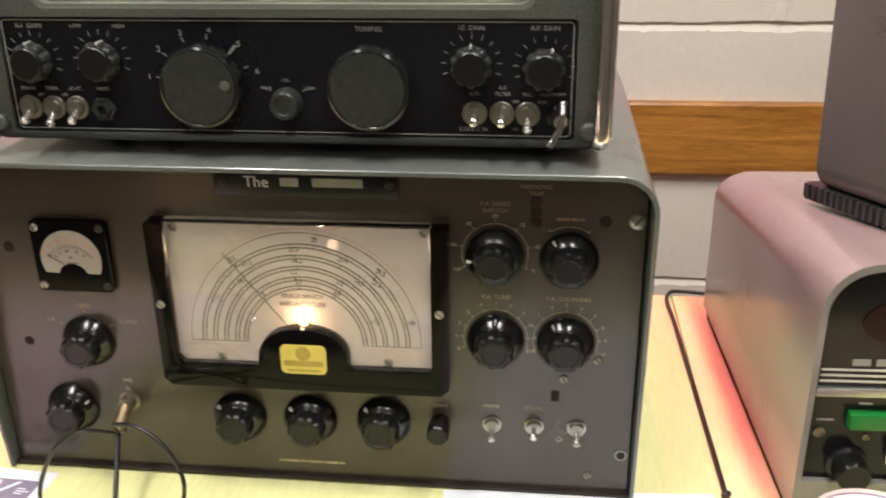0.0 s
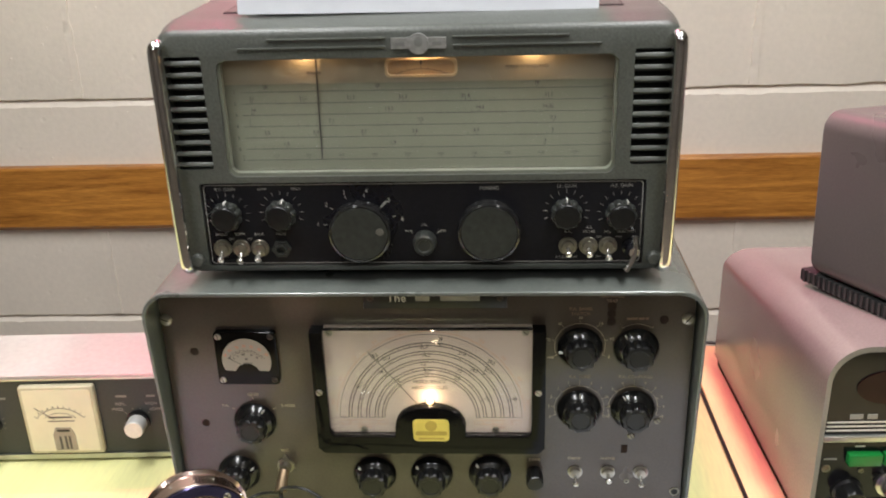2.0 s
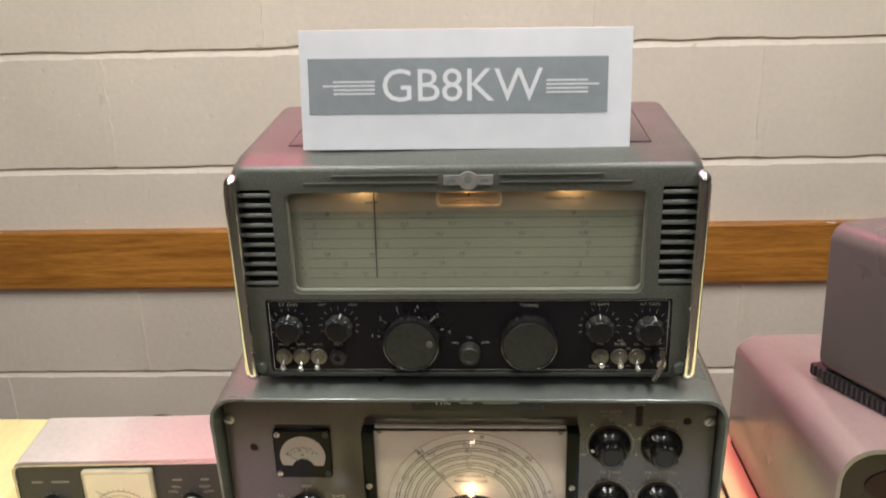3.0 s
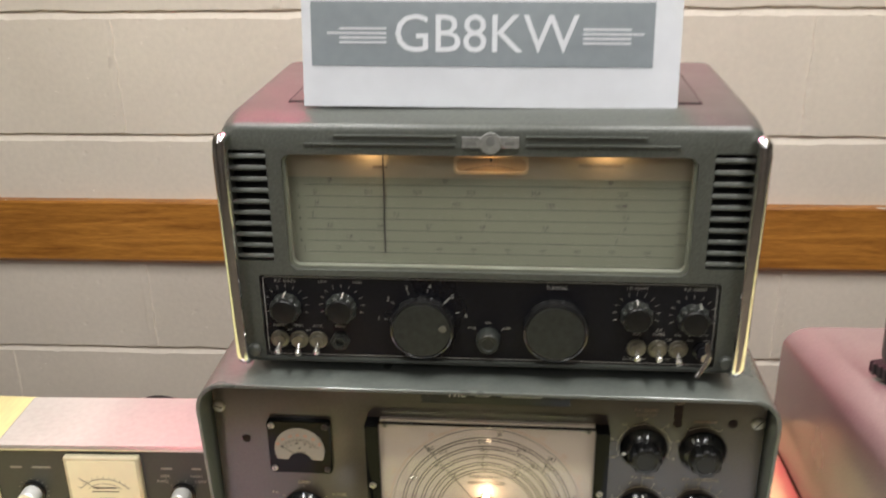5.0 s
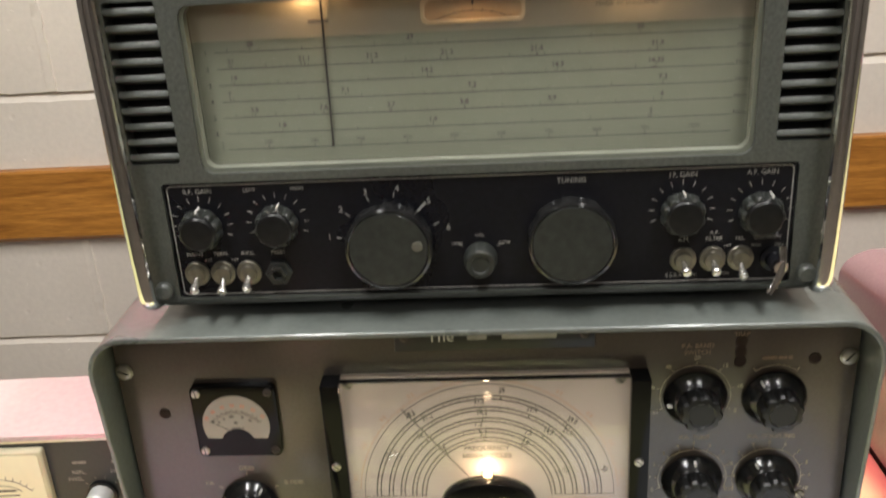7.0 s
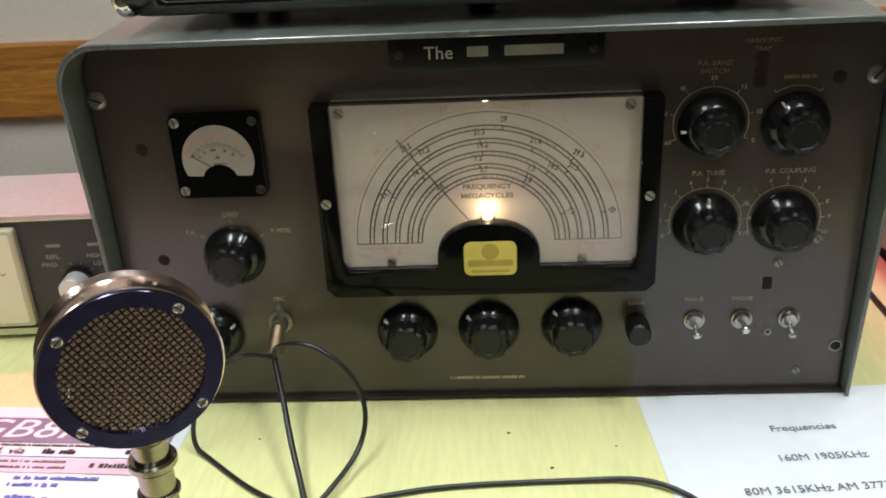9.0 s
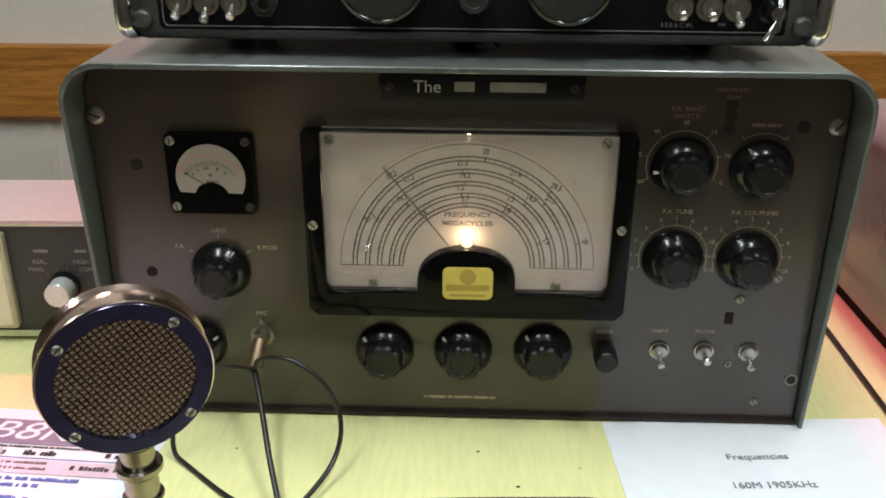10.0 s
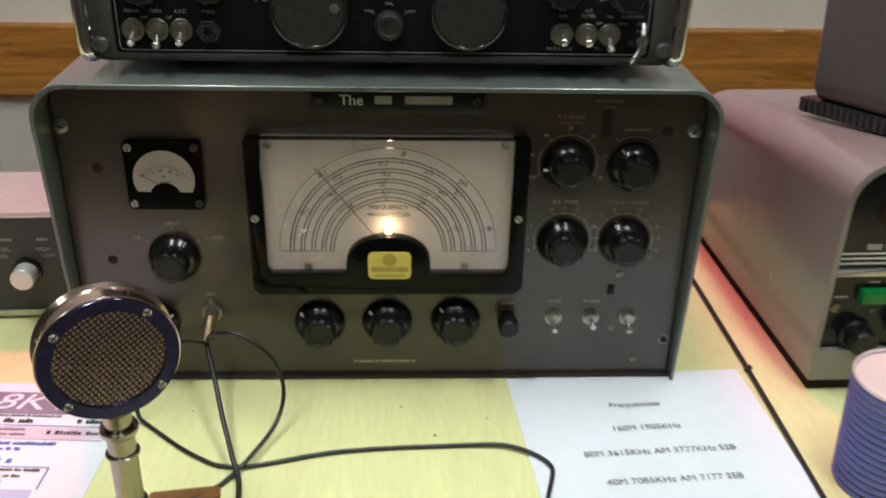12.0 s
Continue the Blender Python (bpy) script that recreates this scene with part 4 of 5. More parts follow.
for k in range(7):
    z = 1.2000 - DROP - 0.0101 * k
    line(bm, LEFT - 0.002, z, RIGHT - 0.002, z, YD, 0.00048)
    rnd = random.Random(20 + k)
    n = (30, 62, 48, 34, 56, 36, 0)[k]
    for j in range(n):
        x = LEFT + 0.006 + (RIGHT - LEFT - 0.05) * (j / n) ** 0.97
        line(bm, x, z, x, z + (0.0022 if j % 5 == 0 else 0.0012), YD, 0.0004)
    if k == 6:
        for j in range(11):
            x = MARK0 + 0.003 + j * 0.0290
            line(bm, x, z - 0.0008, x, z + 0.0024, YD, 0.0004)
part("scale_lines", bm, "ink", scale_plate)
MARKS = [(0, ("28", "29", "30"), (0.0875, 0.389, 0.81)), (1, ("21", "21.1", "21.2", "21.3", "21.4", "21.5"), (0.048, 0.188, 0.316, 0.456, 0.622, 0.842)), (2, ("14", "14.2", "14.3", "14.35"), (0.049, 0.417, 0.66, 0.84)),
         (3, ("7", "7.1", "7.2", "7.3"), (0.037, 0.26, 0.50, 0.854)), (4, ("3.5", "3.6", "3.7", "3.8", "3.9", "4"), (0.081, 0.215, 0.345, 0.484, 0.649, 0.853)), (5, ("1.8", "1.9", "2"), (0.131, 0.423, 0.834))]
for k, words, at in MARKS:
    z = 1.2000 - DROP - 0.0101 * k
    for w, f in zip(words, at):
        x = MARK0 + f * SPAN
        text(w, 0.0044, (x, YD - 0.0001, z + 0.0044), "ink_mid", scale_plate, bold=0.0001)
        part("tick", line(bmesh.new(), x, z, x, z + 0.0026, YD, 0.0004), "ink", scale_plate)
    text(str(k + 1), 0.0045, (LEFT - 0.0075, YD - 0.0001, z), "ink", scale_plate)
    text("Mc/s", 0.0042, (RIGHT + 0.0025, YD - 0.0001, z + 0.0010), "ink_mid", scale_plate)
for j in range(11):
    text(str(j * 100), 0.0036, (MARK0 + 0.003 + j * 0.0290, YD - 0.0001, 1.1434 - DROP), "ink_mid", scale_plate)
text("MADE IN ENGLAND", 0.0040, (0.1010, YD - 0.0004, 1.2120), "ink_mid", scale_plate)
bars([9], -0.0795, 1.2095, 0.0022, YD - 0.0003, "ink_soft", scale_plate)
part("pointer", line(bmesh.new(), -0.0765, 1.2235, -0.0775, 1.1335, 0.0075, 0.0013, 0.0006), "ink", scale_plate, "black tuning pointer")
sm = part("signal_meter", holed(rr(-0.0185, 0.0425, 1.2048, 1.2205, 0.0045), [rr(-0.0165, 0.0405, 1.2068, 1.2190, (0.0035, 0.0035, 0.0060, 0.0060))], 0.0065, YD - 0.0004), "amber_rim", scale_plate, "small lit signal meter let into the dial")
part("meter_card", prism(rr(-0.0165, 0.0405, 1.2068, 1.2190, (0.0035, 0.0035, 0.0060, 0.0060)), 0.0086, 0.0092), "meter_amber", sm)
bm = arc(bmesh.new(), 0.012, 1.1580, 0.0535, 66, 114, 0.0086, 0.0004, 16)
ticks(bm, 0.012, 1.1580, 0.0535, 0.0550, range(66, 115, 6), 0.0086, 0.0004)
line(bm, 0.012, 1.2150, 0.012, 1.2185, 0.0086, 0.0014)
part("meter_print", bm, "ink", sm)
for x, w in ((-0.086, 0.010), (0.012, 0.011), (0.105, 0.010)):
    bulb("dial_bulb", (x, 0.0046, 1.2285), w * 7.0, (1.0, 0.60, 0.28), 0.0022)
# vents
for s in (-1, 1):
    v = part("vent_backing", box(EX + s * 0.19425 - 0.0155, EX + s * 0.19425 + 0.0155, EY + 0.012, EY + 0.014, 1.1285, 1.2290), "dark", rx)
    for k in range(10):
        z = 1.1352 + k * 0.00975
        bm = box(-0.0154, 0.0154, -0.0004, 0.009, -0.0019, 0.0019, 0.0008)
        part("slat", bm, "rx_paint", rx, at=(EX + s * 0.19425, EY, z), turn=(-24, 0, 0))
# mouldings and badge above the window
for a, b, z in ((-0.113, -0.0155, 1.2405), (-0.138, -0.0155, 1.2335), (0.040, 0.134, 1.2405), (0.040, 0.160, 1.2335)):
    part("moulding", box(a, b, EY - 0.0016, EY + 0.001, z - 0.0008, z + 0.0008, 0.0005), "rx_paint", rx)
bd = part("badge", prism(rr(-0.0105, 0.0345, 1.2315, 1.2405, 0.0008), EY - 0.0020, EY), "badge_metal", rx, "worn cast maker's badge")
part("badge_disc", prism(ellipse(0.012, 1.2355, 0.0085), EY - 0.0030, EY), "badge_metal", bd)
bars([4], -0.0030, 1.2355, 0.0030, EY - 0.0020, "badge_dull", bd)
bars([4], 0.0270, 1.2355, 0.0030, EY - 0.0020, "badge_dull", bd)
part("badge_emblem", prism(ellipse(0.012, 1.2372, 0.0035, 0.0040, 12), EY - 0.0033, EY - 0.003), "badge_dull", bd)
# chrome grab rails
for s in (-1, 1):
    x = EX + s * 0.2120
    bm = tube([(x, EY + 0.004, 1.2385), (x, EY - 0.006, 1.2395), (x + s * 0.001, EY - 0.0105, 1.2350), (x + s * 0.0012, EY - 0.0115, 1.215), (x + s * 0.0005, EY - 0.0115, 1.14), (x, EY - 0.0105, 1.055), (x - s * 0.001, EY - 0.008, 1.0400), (x - s * 0.002, EY + 0.002, 1.0370)], 0.0056, 14, 0.8)
    part("grab_handle", bm, "chrome", rx, "chromed front grab handle")
    part("corner_screw", lathe([(0.0062, 0), (0.0060, 0.0035), (0.0045, 0.0050), (0.001, 0.0055)], 20), "rx_paint", rx, at=(EX + s * 0.2035, EY, 1.0450))
# control panel
YP = EY + 0.0022
cp = part("control_panel", box(EX - 0.1935, EX + 0.1935, YP, YP + 0.004, 1.0388, 1.1168), "black_panel", rx, "black control panel with a white outline")
bm = bmesh.new()
loop = rr(EX - 0.1915, EX + 0.1915, 1.0406, 1.1149, 0.003, 4)
for a, b in zip(loop, loop[1:] + loop[:1]):
    if (Vector(a) - Vector(b)).length > 1e-6:
        line(bm, *a, *b, YP, 0.0007)
part("outline", bm, "print_dim", cp)
FLUTED = mesh_of("fluted_knob", lathe([(0.0128, 0.0005), (0.0136, 0.002), (0.0138, 0.0030), (0.0130, 0.0095), (0.0124, 0.0103), (0.0112, 0.0106)], 80, 10, 0.15, 0.001, 0.0104), "knob_grey")
CAP = mesh_of("cap", lathe([(0.0112, 0.0104), (0.0110, 0.0126), (0.0100, 0.0135), (0.0050, 0.0139), (0.001, 0.0140)], 40), "knob_black")
for x, z, a in ((-0.1640, 1.0870, 0), (-0.1155, 1.0880, 10), (0.1350, 1.0870, 0), (0.1820, 1.0855, 20)):
    k = part("control_knob", FLUTED, None, rx, "grey fluted pointer knob", at=(x, YP, z), turn=(0, a, 0))
    part("cap", CAP, None, k, "smooth dark front cap", at=(x, YP, z))
    part("pointer_line", box(-0.0004, 0.0004, -0.0100, -0.0010, 0.0122, 0.0142), "print_white", k, at=(x, YP, z))
    bm = ticks(bmesh.new(), x, z + 0.001, 0.0165, 0.0200, [-20 + 220 * j / 10 for j in range(11)], YP, 0.0004)
    part("scale", bm, "print_dim", cp)
for x, a in ((-0.0455, 0), (0.0680, 30)):
    k = part("tuning_knob", lathe([(0.0270, 0.0005), (0.0284, 0.0025), (0.0286, 0.0085), (0.0272, 0.0118), (0.0254, 0.0126), (0.0246, 0.0120), (0.002, 0.0120)], 90, 10, 0.10, 0.002, 0.0110), "knob_gloss", rx, "large black round tuning knob", at=(x, YP, 1.0725), turn=(0, a, 0))
    part("finger_face", lathe([(0.0244, 0.0120), (0.0240, 0.0126), (0.001, 0.0126)], 40), "knob_grey", k, at=(x, YP, 1.0725))
part("finger_dimple", lathe([(0.0034, 0.0126), (0.0032, 0.0133), (0.001, 0.0135)], 16), "dimple", rx, "worn pale finger spot", at=(-0.0275, YP, 1.0745))
part("calibrate_knob", lathe([(0.0105, 0.0005), (0.0108, 0.004), (0.0092, 0.012), (0.0085, 0.013), (0.0060, 0.0128), (0.0055, 0.0120), (0.001, 0.0120)], 40, 12, 0.05, 0.001, 0.006), "knob_grey", rx, "small round knob", at=(0.0110, YP, 1.0610))
bm = ticks(bmesh.new(), 0.0110, 1.0610, 0.0130, 0.0150, (35, 145), YP, 0.0004)
part("scale", bm, "print_dim", cp)
bm = ticks(bmesh.new(), -0.0455, 1.0725, 0.0305, 0.0340, (172, 142, 112, 82, 22), YP, 0.0006)
ticks(bm, -0.0455, 1.0725, 0.0280, 0.0355, (48,), YP, 0.0016)
part("scale", bm, "print_dim", cp)
for k, a in enumerate((172, 140, 110, 80, 48, 15)):
    text(str(k + 1), 0.0056, (-0.0455 + 0.0385 * math.cos(radians(a)), YP - 0.0001, 1.0725 + 0.0365 * math.sin(radians(a))), "print_dim", cp)
WORDS = [("R.F. GAIN", -0.1640, 1.1110, 0.0044), ("LOW", -0.1310, 1.1110, 0.0034), ("HIGH", -0.1010, 1.1110, 0.0034), ("TUNING", 0.0680, 1.1098, 0.0046), ("I.F. GAIN", 0.1350, 1.1110, 0.0044), ("A.F. GAIN", 0.1820, 1.1110, 0.0044), ("MAINS", -0.1720, 1.0685, 0.0036),
         ("TERM.", -0.1550, 1.0685, 0.0036), ("A.V.C.", -0.1375, 1.0685, 0.0036), ("PRESS", -0.1180, 1.0685, 0.0036), ("A.M.", 0.1370, 1.0685, 0.0038), ("A.F.", 0.1555, 1.0725, 0.0036), ("FILTER", 0.1555, 1.0685, 0.0036), ("N.L.", 0.1715, 1.0685, 0.0036), ("SELECTIVITY", 0.1880, 1.0685, 0.0030),
         ("OFF", -0.1635, 1.0640, 0.0028), ("OFF", -0.1465, 1.0640, 0.0028), ("OFF", 0.1640, 1.0635, 0.0028), ("ON", 0.1640, 1.0450, 0.0028), ("MAX.", 0.1815, 1.0635, 0.0028), ("MIN.", 0.1955, 1.0635, 0.0028), ("S.S.B.& C.W.", 0.1365, 1.0446, 0.0038), ("CAL.", 0.0110, 1.0760, 0.0030), ("HIGH", -0.0035, 1.0705, 0.0028), ("LOW", 0.0265, 1.0705, 0.0030)]
for w, x, z, s in WORDS:
    text(w, s, (x, YP - 0.0001, z), "print_dim", cp)
RXNUT = mesh_of("nut", lathe([(0.0082, 0), (0.0082, 0.0018), (0.0078, 0.0022), (0.0058, 0.0026), (0.0052, 0.0050), (0.0040, 0.0052), (0.001, 0.0048)], 24), "dull_metal")
for x, d in ((-0.1720, 30), (-0.1550, 42), (-0.1380, 28), (0.1370, 12), (0.1550, 14), (0.1720, 34)):
    toggle(x, YP, 1.0555, rx, d, nut=RXNUT)
jk = part("phone_jack", lathe([(0.0088, 0), (0.0088, 0.003), (0.0078, 0.0034), (0.0060, 0.0034), (0.0055, 0.0060), (0.0036, 0.0060), (0.0034, 0.002), (0.001, 0.002)], 6), "knob_grey", rx, "dark hexagonal headphone socket", at=(-0.1185, YP, 1.0550))
lv = part("selectivity_control", lathe([(0.0080, 0), (0.0080, 0.002), (0.0055, 0.003), (0.0052, 0.012), (0.001, 0.012)], 24), "black_gloss", rx, "black bush with a bent chrome lever", at=(0.1920, YP, 1.0545))
bm = tube([(0.1945, YP - 0.010, 1.0665), (0.1945, YP - 0.0135, 1.0575), (0.1930, YP - 0.0150, 1.0500), (0.1890, YP - 0.0165, 1.0425), (0.1860, YP - 0.0180, 1.0385)], 0.0022, 10, 0.6)
part("lever", bm, "chrome", lv, "bent chrome lever")
part("collar", tube([(0.1920, YP - 0.006, 1.0545), (0.1935, YP - 0.0145, 1.0540)], 0.0046, 14), "chrome", lv)

# ---- tent sign on the receiver ----
SG = (0.0092, 0.0250, 1.2558)
sign = thing("tent_sign", (SG[0], 0.027, SG[2]), "folded white card sign with a grey call-sign banner", "sign")


def leaf():
    return box(-0.1515, 0.1515, 0, 0.0006, 0, 0.1085)


card = part("card_front", leaf(), "sign_card", sign, at=SG, turn=(-8.0, 0, 0))
part("card_back", leaf(), "sign_card", sign, at=(SG[0], SG[1] + 0.0308, SG[2]), turn=(8.0, 0, 0))
bm = box(-0.1440, 0.1300, -0.0003, 0, 0.0325, 0.0833)
part("banner", bm, "sign_grey", card, "grey printed banner", at=ORG[card])
bm = bmesh.new()
for j, (lo, hi) in enumerate(((-0.121, -0.083), (-0.131, -0.083), (-0.121, -0.083), (-0.121, -0.083))):
    z = 0.0622 - j * 0.0036
    box(lo, hi, -0.0006, -0.0003, z - 0.0008, z + 0.0008, bm=bm)
    box(-0.009 - hi, -0.009 - lo, -0.0006, -0.0003, z - 0.0008, z + 0.0008, bm=bm)
part("wing_stripes", bm, "sign_card", card, at=ORG[card])
wd = text("GB8KW", 0.0425, (0, 0, 0), "sign_card", card, wide=1.0)
wd.location = (-0.0036, -0.0005, 0.0570)
sign.rotation_euler = (0, radians(0.6), radians(1.5))

# ---- small standing-wave meter box on the table ----
AT = Vector((-0.412, 0.101, TOP))
swr = thing("swr_meter", AT, "small meter box with pinkish lid and black front", "meter box")
W2 = 0.1255
part("lid", loft([(rr(-W2, W2, 0.006, 0.108, (0.004, 0.004, 0.006, 0.006), 4), 0.0), (rr(-W2, W2, 0.006, 0.108, (0.004, 0.004, 0.006, 0.006), 4), 0.102)]), "swr_lid", swr, "pale pinkish-beige steel lid", at=AT)
part("trim", holed(rr(-W2 - 0.0008, W2 + 0.0008, 0.004, 0.1085, 0.010, 5), [rr(-W2 + 0.0025, W2 - 0.0025, 0.010, 0.1065, 0.008, 5)], -0.005, 0.002), "silver_trim", swr, "dull silver front rim", at=AT)
face = part("front_panel", prism(rr(-W2 + 0.002, W2 - 0.002, 0.0095, 0.107, 0.008, 5), -0.003, 0.001), "swr_panel", swr, "dark front panel", at=AT)
mt = part("meter", prism(rr(-0.043, 0.041, 0.014, 0.1015, 0.003, 4), -0.010, -0.003, ch=0.0015, inset=rr(-0.0415, 0.0395, 0.0155, 0.100, 0.003, 4)), "meter_rim", swr, "square cream panel meter", at=AT)
part("meter_scale", prism(rr(-0.039, 0.037, 0.018, 0.0975, 0.002, 4), -0.0104, -0.010), "meter_cream", mt, at=AT)
bm = arc(bmesh.new(), -0.001, 0.040, 0.034, 40, 140, -0.0104, 0.0006, 20)
ticks(bm, -0.001, 0.040, 0.034, 0.0375, range(40, 141, 10), -0.0104, 0.0006)
arc(bm, -0.001, 0.040, 0.028, 50, 130, -0.0104, 0.0005, 16)
part("meter_print", bm, "ink_soft", mt, at=AT)
bm = bmesh.new()
box(-0.014, 0.012, -0.0106, -0.0104, 0.0615, 0.0635, bm=bm)
box(-0.016, 0.014, -0.0106, -0.0104, 0.0570, 0.0582, bm=bm)
part("meter_lettering", bm, "ink_soft", mt, at=AT)
part("movement", prism([(-0.013, 0.019), (0.012, 0.019), (0.012, 0.040), (0.008, 0.049), (-0.009, 0.049), (-0.013, 0.040)], -0.0108, -0.0104), "meter_smoke", mt, "smoky meter movement window", at=AT)
part("movement_pivot", prism(rr(-0.0075, 0.0070, 0.044, 0.0465, 0.001), -0.0112, -0.0108), "ink", mt, at=AT)
for sx in (-0.0055, 0.0005, 0.005):
    part("movement_post", box(sx - 0.0012, sx + 0.0012, -0.0111, -0.0108, 0.021, 0.038), "ink_soft", mt, at=AT)
part("needle", line(bmesh.new(), -0.008, 0.060, -0.0285, 0.0755, -0.0106, 0.0006), "ink", mt, at=AT)
for sx in (-0.0855, 0.0830):
    p = AT + Vector((sx, -0.003, 0.051))
    k = part("control_knob", lathe([(0.0120, 0), (0.0118, 0.002), (0.0108, 0.004), (0.0106, 0.018), (0.0098, 0.0195), (0.001, 0.0195)], 36), "knob_white", swr, "pale silver knob", at=p)
    part("knob_base", lathe([(0.0132, 0), (0.0130, 0.0035), (0.011, 0.004)], 36), "knob_black", k, at=p)
    bm = ticks(bmesh.new(), sx, 0.051, 0.0155, 0.0175, range(-20, 201, 22) if sx < 0 else (40, 75, 105, 140), -0.003, 0.0006)
    part("scale", bm, "print_faint", face, at=AT)
for sx, sz, n in ((-0.100, 0.0835, 0.013), (-0.072, 0.0835, 0.021), (0.068, 0.0835, 0.012), (0.101, 0.0835, 0.010), (0.066, 0.0725, 0.010), (0.100, 0.0725, 0.010), (0.062, 0.066, 0.010), (0.104, 0.066, 0.010)):
    if sx > 0 and sz < 0.08:
        continue
    part("lettering", box(sx - n / 2, sx + n / 2, -0.0032, -0.003, sz - 0.0013, sz + 0.0013), "print_faint", face, at=AT)
for w, sx, sz in (("REFL.", 0.066, 0.0735), ("FWD.", 0.062, 0.0665), ("HIGH", 0.100, 0.0735), ("LOW", 0.104, 0.0665)):
    text(w, 0.0054, AT + Vector((sx, -0.0031, sz)), "print_dim", face)
for sx in (-0.105, 0.105):
    for sy in (0.012, 0.090):
        part("foot", lathe([(0.007, 0), (0.008, 0.0062)], 14), "rubber", swr, at=AT + Vector((sx, sy, 0)), turn=(-90, 0, 0))
swr.rotation_euler = (0, 0, radians(2.5))

# ---- grey receiver with green keys ----
AT = Vector((0.371, -0.026, TOP))
gr = thing("grey_radio_receiver", AT, "grey steel-cased radio with glossy black front and green keys", "radio receiver")
BW, BD, BH = 0.34, 0.345, 0.214
pro = rr(0, BW, 0.012, BH, (0.002, 0.002, 0.036, 0.036), 10)
ins = rr(0.0045, BW - 0.0045, 0.042, BH - 0.0055, (0.003, 0.003, 0.032, 0.032), 10)


def slope(bm):
    """The top falls towards the back."""
    for v in bm.verts:
        v.co.z -= 0.052 * (v.co.y / BD) * max(0.0, v.co.z - 0.012) / BH
    return bm


bm = slope(holed(pro, [ins], 0.0, 0.012, [(pro, BD)]))
part("case", bm, "grey_box", gr, "grey painted steel case with rounded top", at=AT)
part("case_back", slope(prism(pro, BD, BD + 0.002)), "grey_box", gr, at=AT)
part("base", box(0.004, BW - 0.004, 0.004, BD - 0.002, 0.0, 0.012), "dark_plug", gr, "dark base strip", at=AT)
fp = part("front_panel", prism(ins, 0.006, 0.010), "black_gloss", gr, "glossy black front panel", at=AT)
AF = AT + Vector((0, 0, 0.006))
part("dial_window", prism(ellipse(0.060, 0.163, 0.030, 0.017, 28), 0.0045, 0.006), "lens_red", gr, "dark red dial window", at=AF)
for z in (0.1260, 0.1215, 0.1170):
    part("pinstripe", box(0.008, BW - 0.008, 0.0052, 0.006, z - 0.0007, z + 0.0007), "print_white", fp, at=AF)
for a, b in ((0.0280, 0.0400), (0.0440, 0.0530)):
    part("plain_bar", box(a, b, 0.0052, 0.006, 0.1295, 0.1345), "print_dim", fp, at=AF)
part("trim_bar", box(0.006, BW - 0.006, 0.002, 0.008, 0.1060, 0.1125, 0.001), "silver_trim", gr, "dull silver bar", at=AF)
for k in range(4):
    x = 0.0305 + 0.033 * k
    part("green_key", box(x, x + 0.031, -0.002, 0.008, 0.0815, 0.0940, 0.0012), "green_key", gr, "green push key", at=AF)
    part("key_lettering", box(x + 0.007, x + 0.016, 0.0056, 0.006, 0.0985, 0.1000), "print_white", fp, at=AF)
for x, z in ((0.036, 0.043), (0.110, 0.055), (0.190, 0.055)):
    p = AF + Vector((x, 0.006, z + 0.006))
    part("control_knob", lathe([(0.0150, 0), (0.0150, 0.003), (0.0125, 0.005), (0.0118, 0.018), (0.0105, 0.020), (0.001, 0.020)], 40, 10, 0.06, 0.004, 0.019), "knob_black", gr, "black fluted knob", at=p)
p = AF + Vector((0.076, 0.006, 0.058))
part("silver_knob", lathe([(0.0150, 0), (0.0150, 0.004), (0.0115, 0.006), (0.0105, 0.018), (0.001, 0.018)], 36), "satin", gr, "silver-ringed knob", at=p)
for x, z, r in ((0.013, 0.075, 0.0042), (0.046, 0.072, 0.0026)):
    part("jack", lathe([(r, 0), (r, 0.0012), (r * 0.75, 0.0014), (r * 0.7, 0.0004), (0.0005, 0.0004)], 20), "dull_metal", gr, at=AF + Vector((x, 0.006, z)))
part("jack_lettering", box(0.010, 0.022, 0.0056, 0.006, 0.0845, 0.0862), "print_dim", fp, at=AF)
part("case_screw", SCREW_S, None, gr, at=AT + Vector((0.070, 0.0, BH - 0.003)))
gr.rotation_euler = (0, 0, radians(2.0))

# ---- loudspeaker standing on the grey receiver ----
SP = Vector((0.459, -0.002, TOP + BH - 0.0050))
sp = thing("loudspeaker", SP, "grey steel loudspeaker box on ribbed black feet", "loudspeaker")
side = rr(0, 0.24, 0.0135, 0.187, 0.020, 8)
part("cabinet", loft([(rr(0.006, 0.234, 0.0195, 0.181, 0.016, 8), 0), (side, 0.005), (side, 0.155), (rr(0.004, 0.236, 0.0175, 0.183, 0.018, 8), 0.160)]), "speaker_grey_shaded", sp, "grey loudspeaker cabinet, colour darkened for shade", at=SP)
for fx in (0.006, 0.206):
    ft = part("foot", box(fx, fx + 0.028, 0.002, 0.178, 0.0, 0.0145, 0.003), "rubber", sp, "ribbed black rubber foot", at=SP)
    for k in range(22):
        part("rib", box(fx - 0.0012, fx + 0.0292, 0.004 + k * 0.0078, 0.0072 + k * 0.0078, 0.001, 0.0135), "rib_rubber", ft, at=SP)
sp.rotation_euler = (Matrix.Rotation(radians(-5.7), 3, "X") @ Matrix.Rotation(radians(21.0), 3, "Z")).to_euler()

# ---- lollipop microphone ----
MC = Vector((-0.1552, -0.222, 0.9262))
mic = thing("microphone", (MC.x, MC.y + 0.014, TOP), "round chrome desk microphone, front ring coloured as reflecting blue", "microphone")
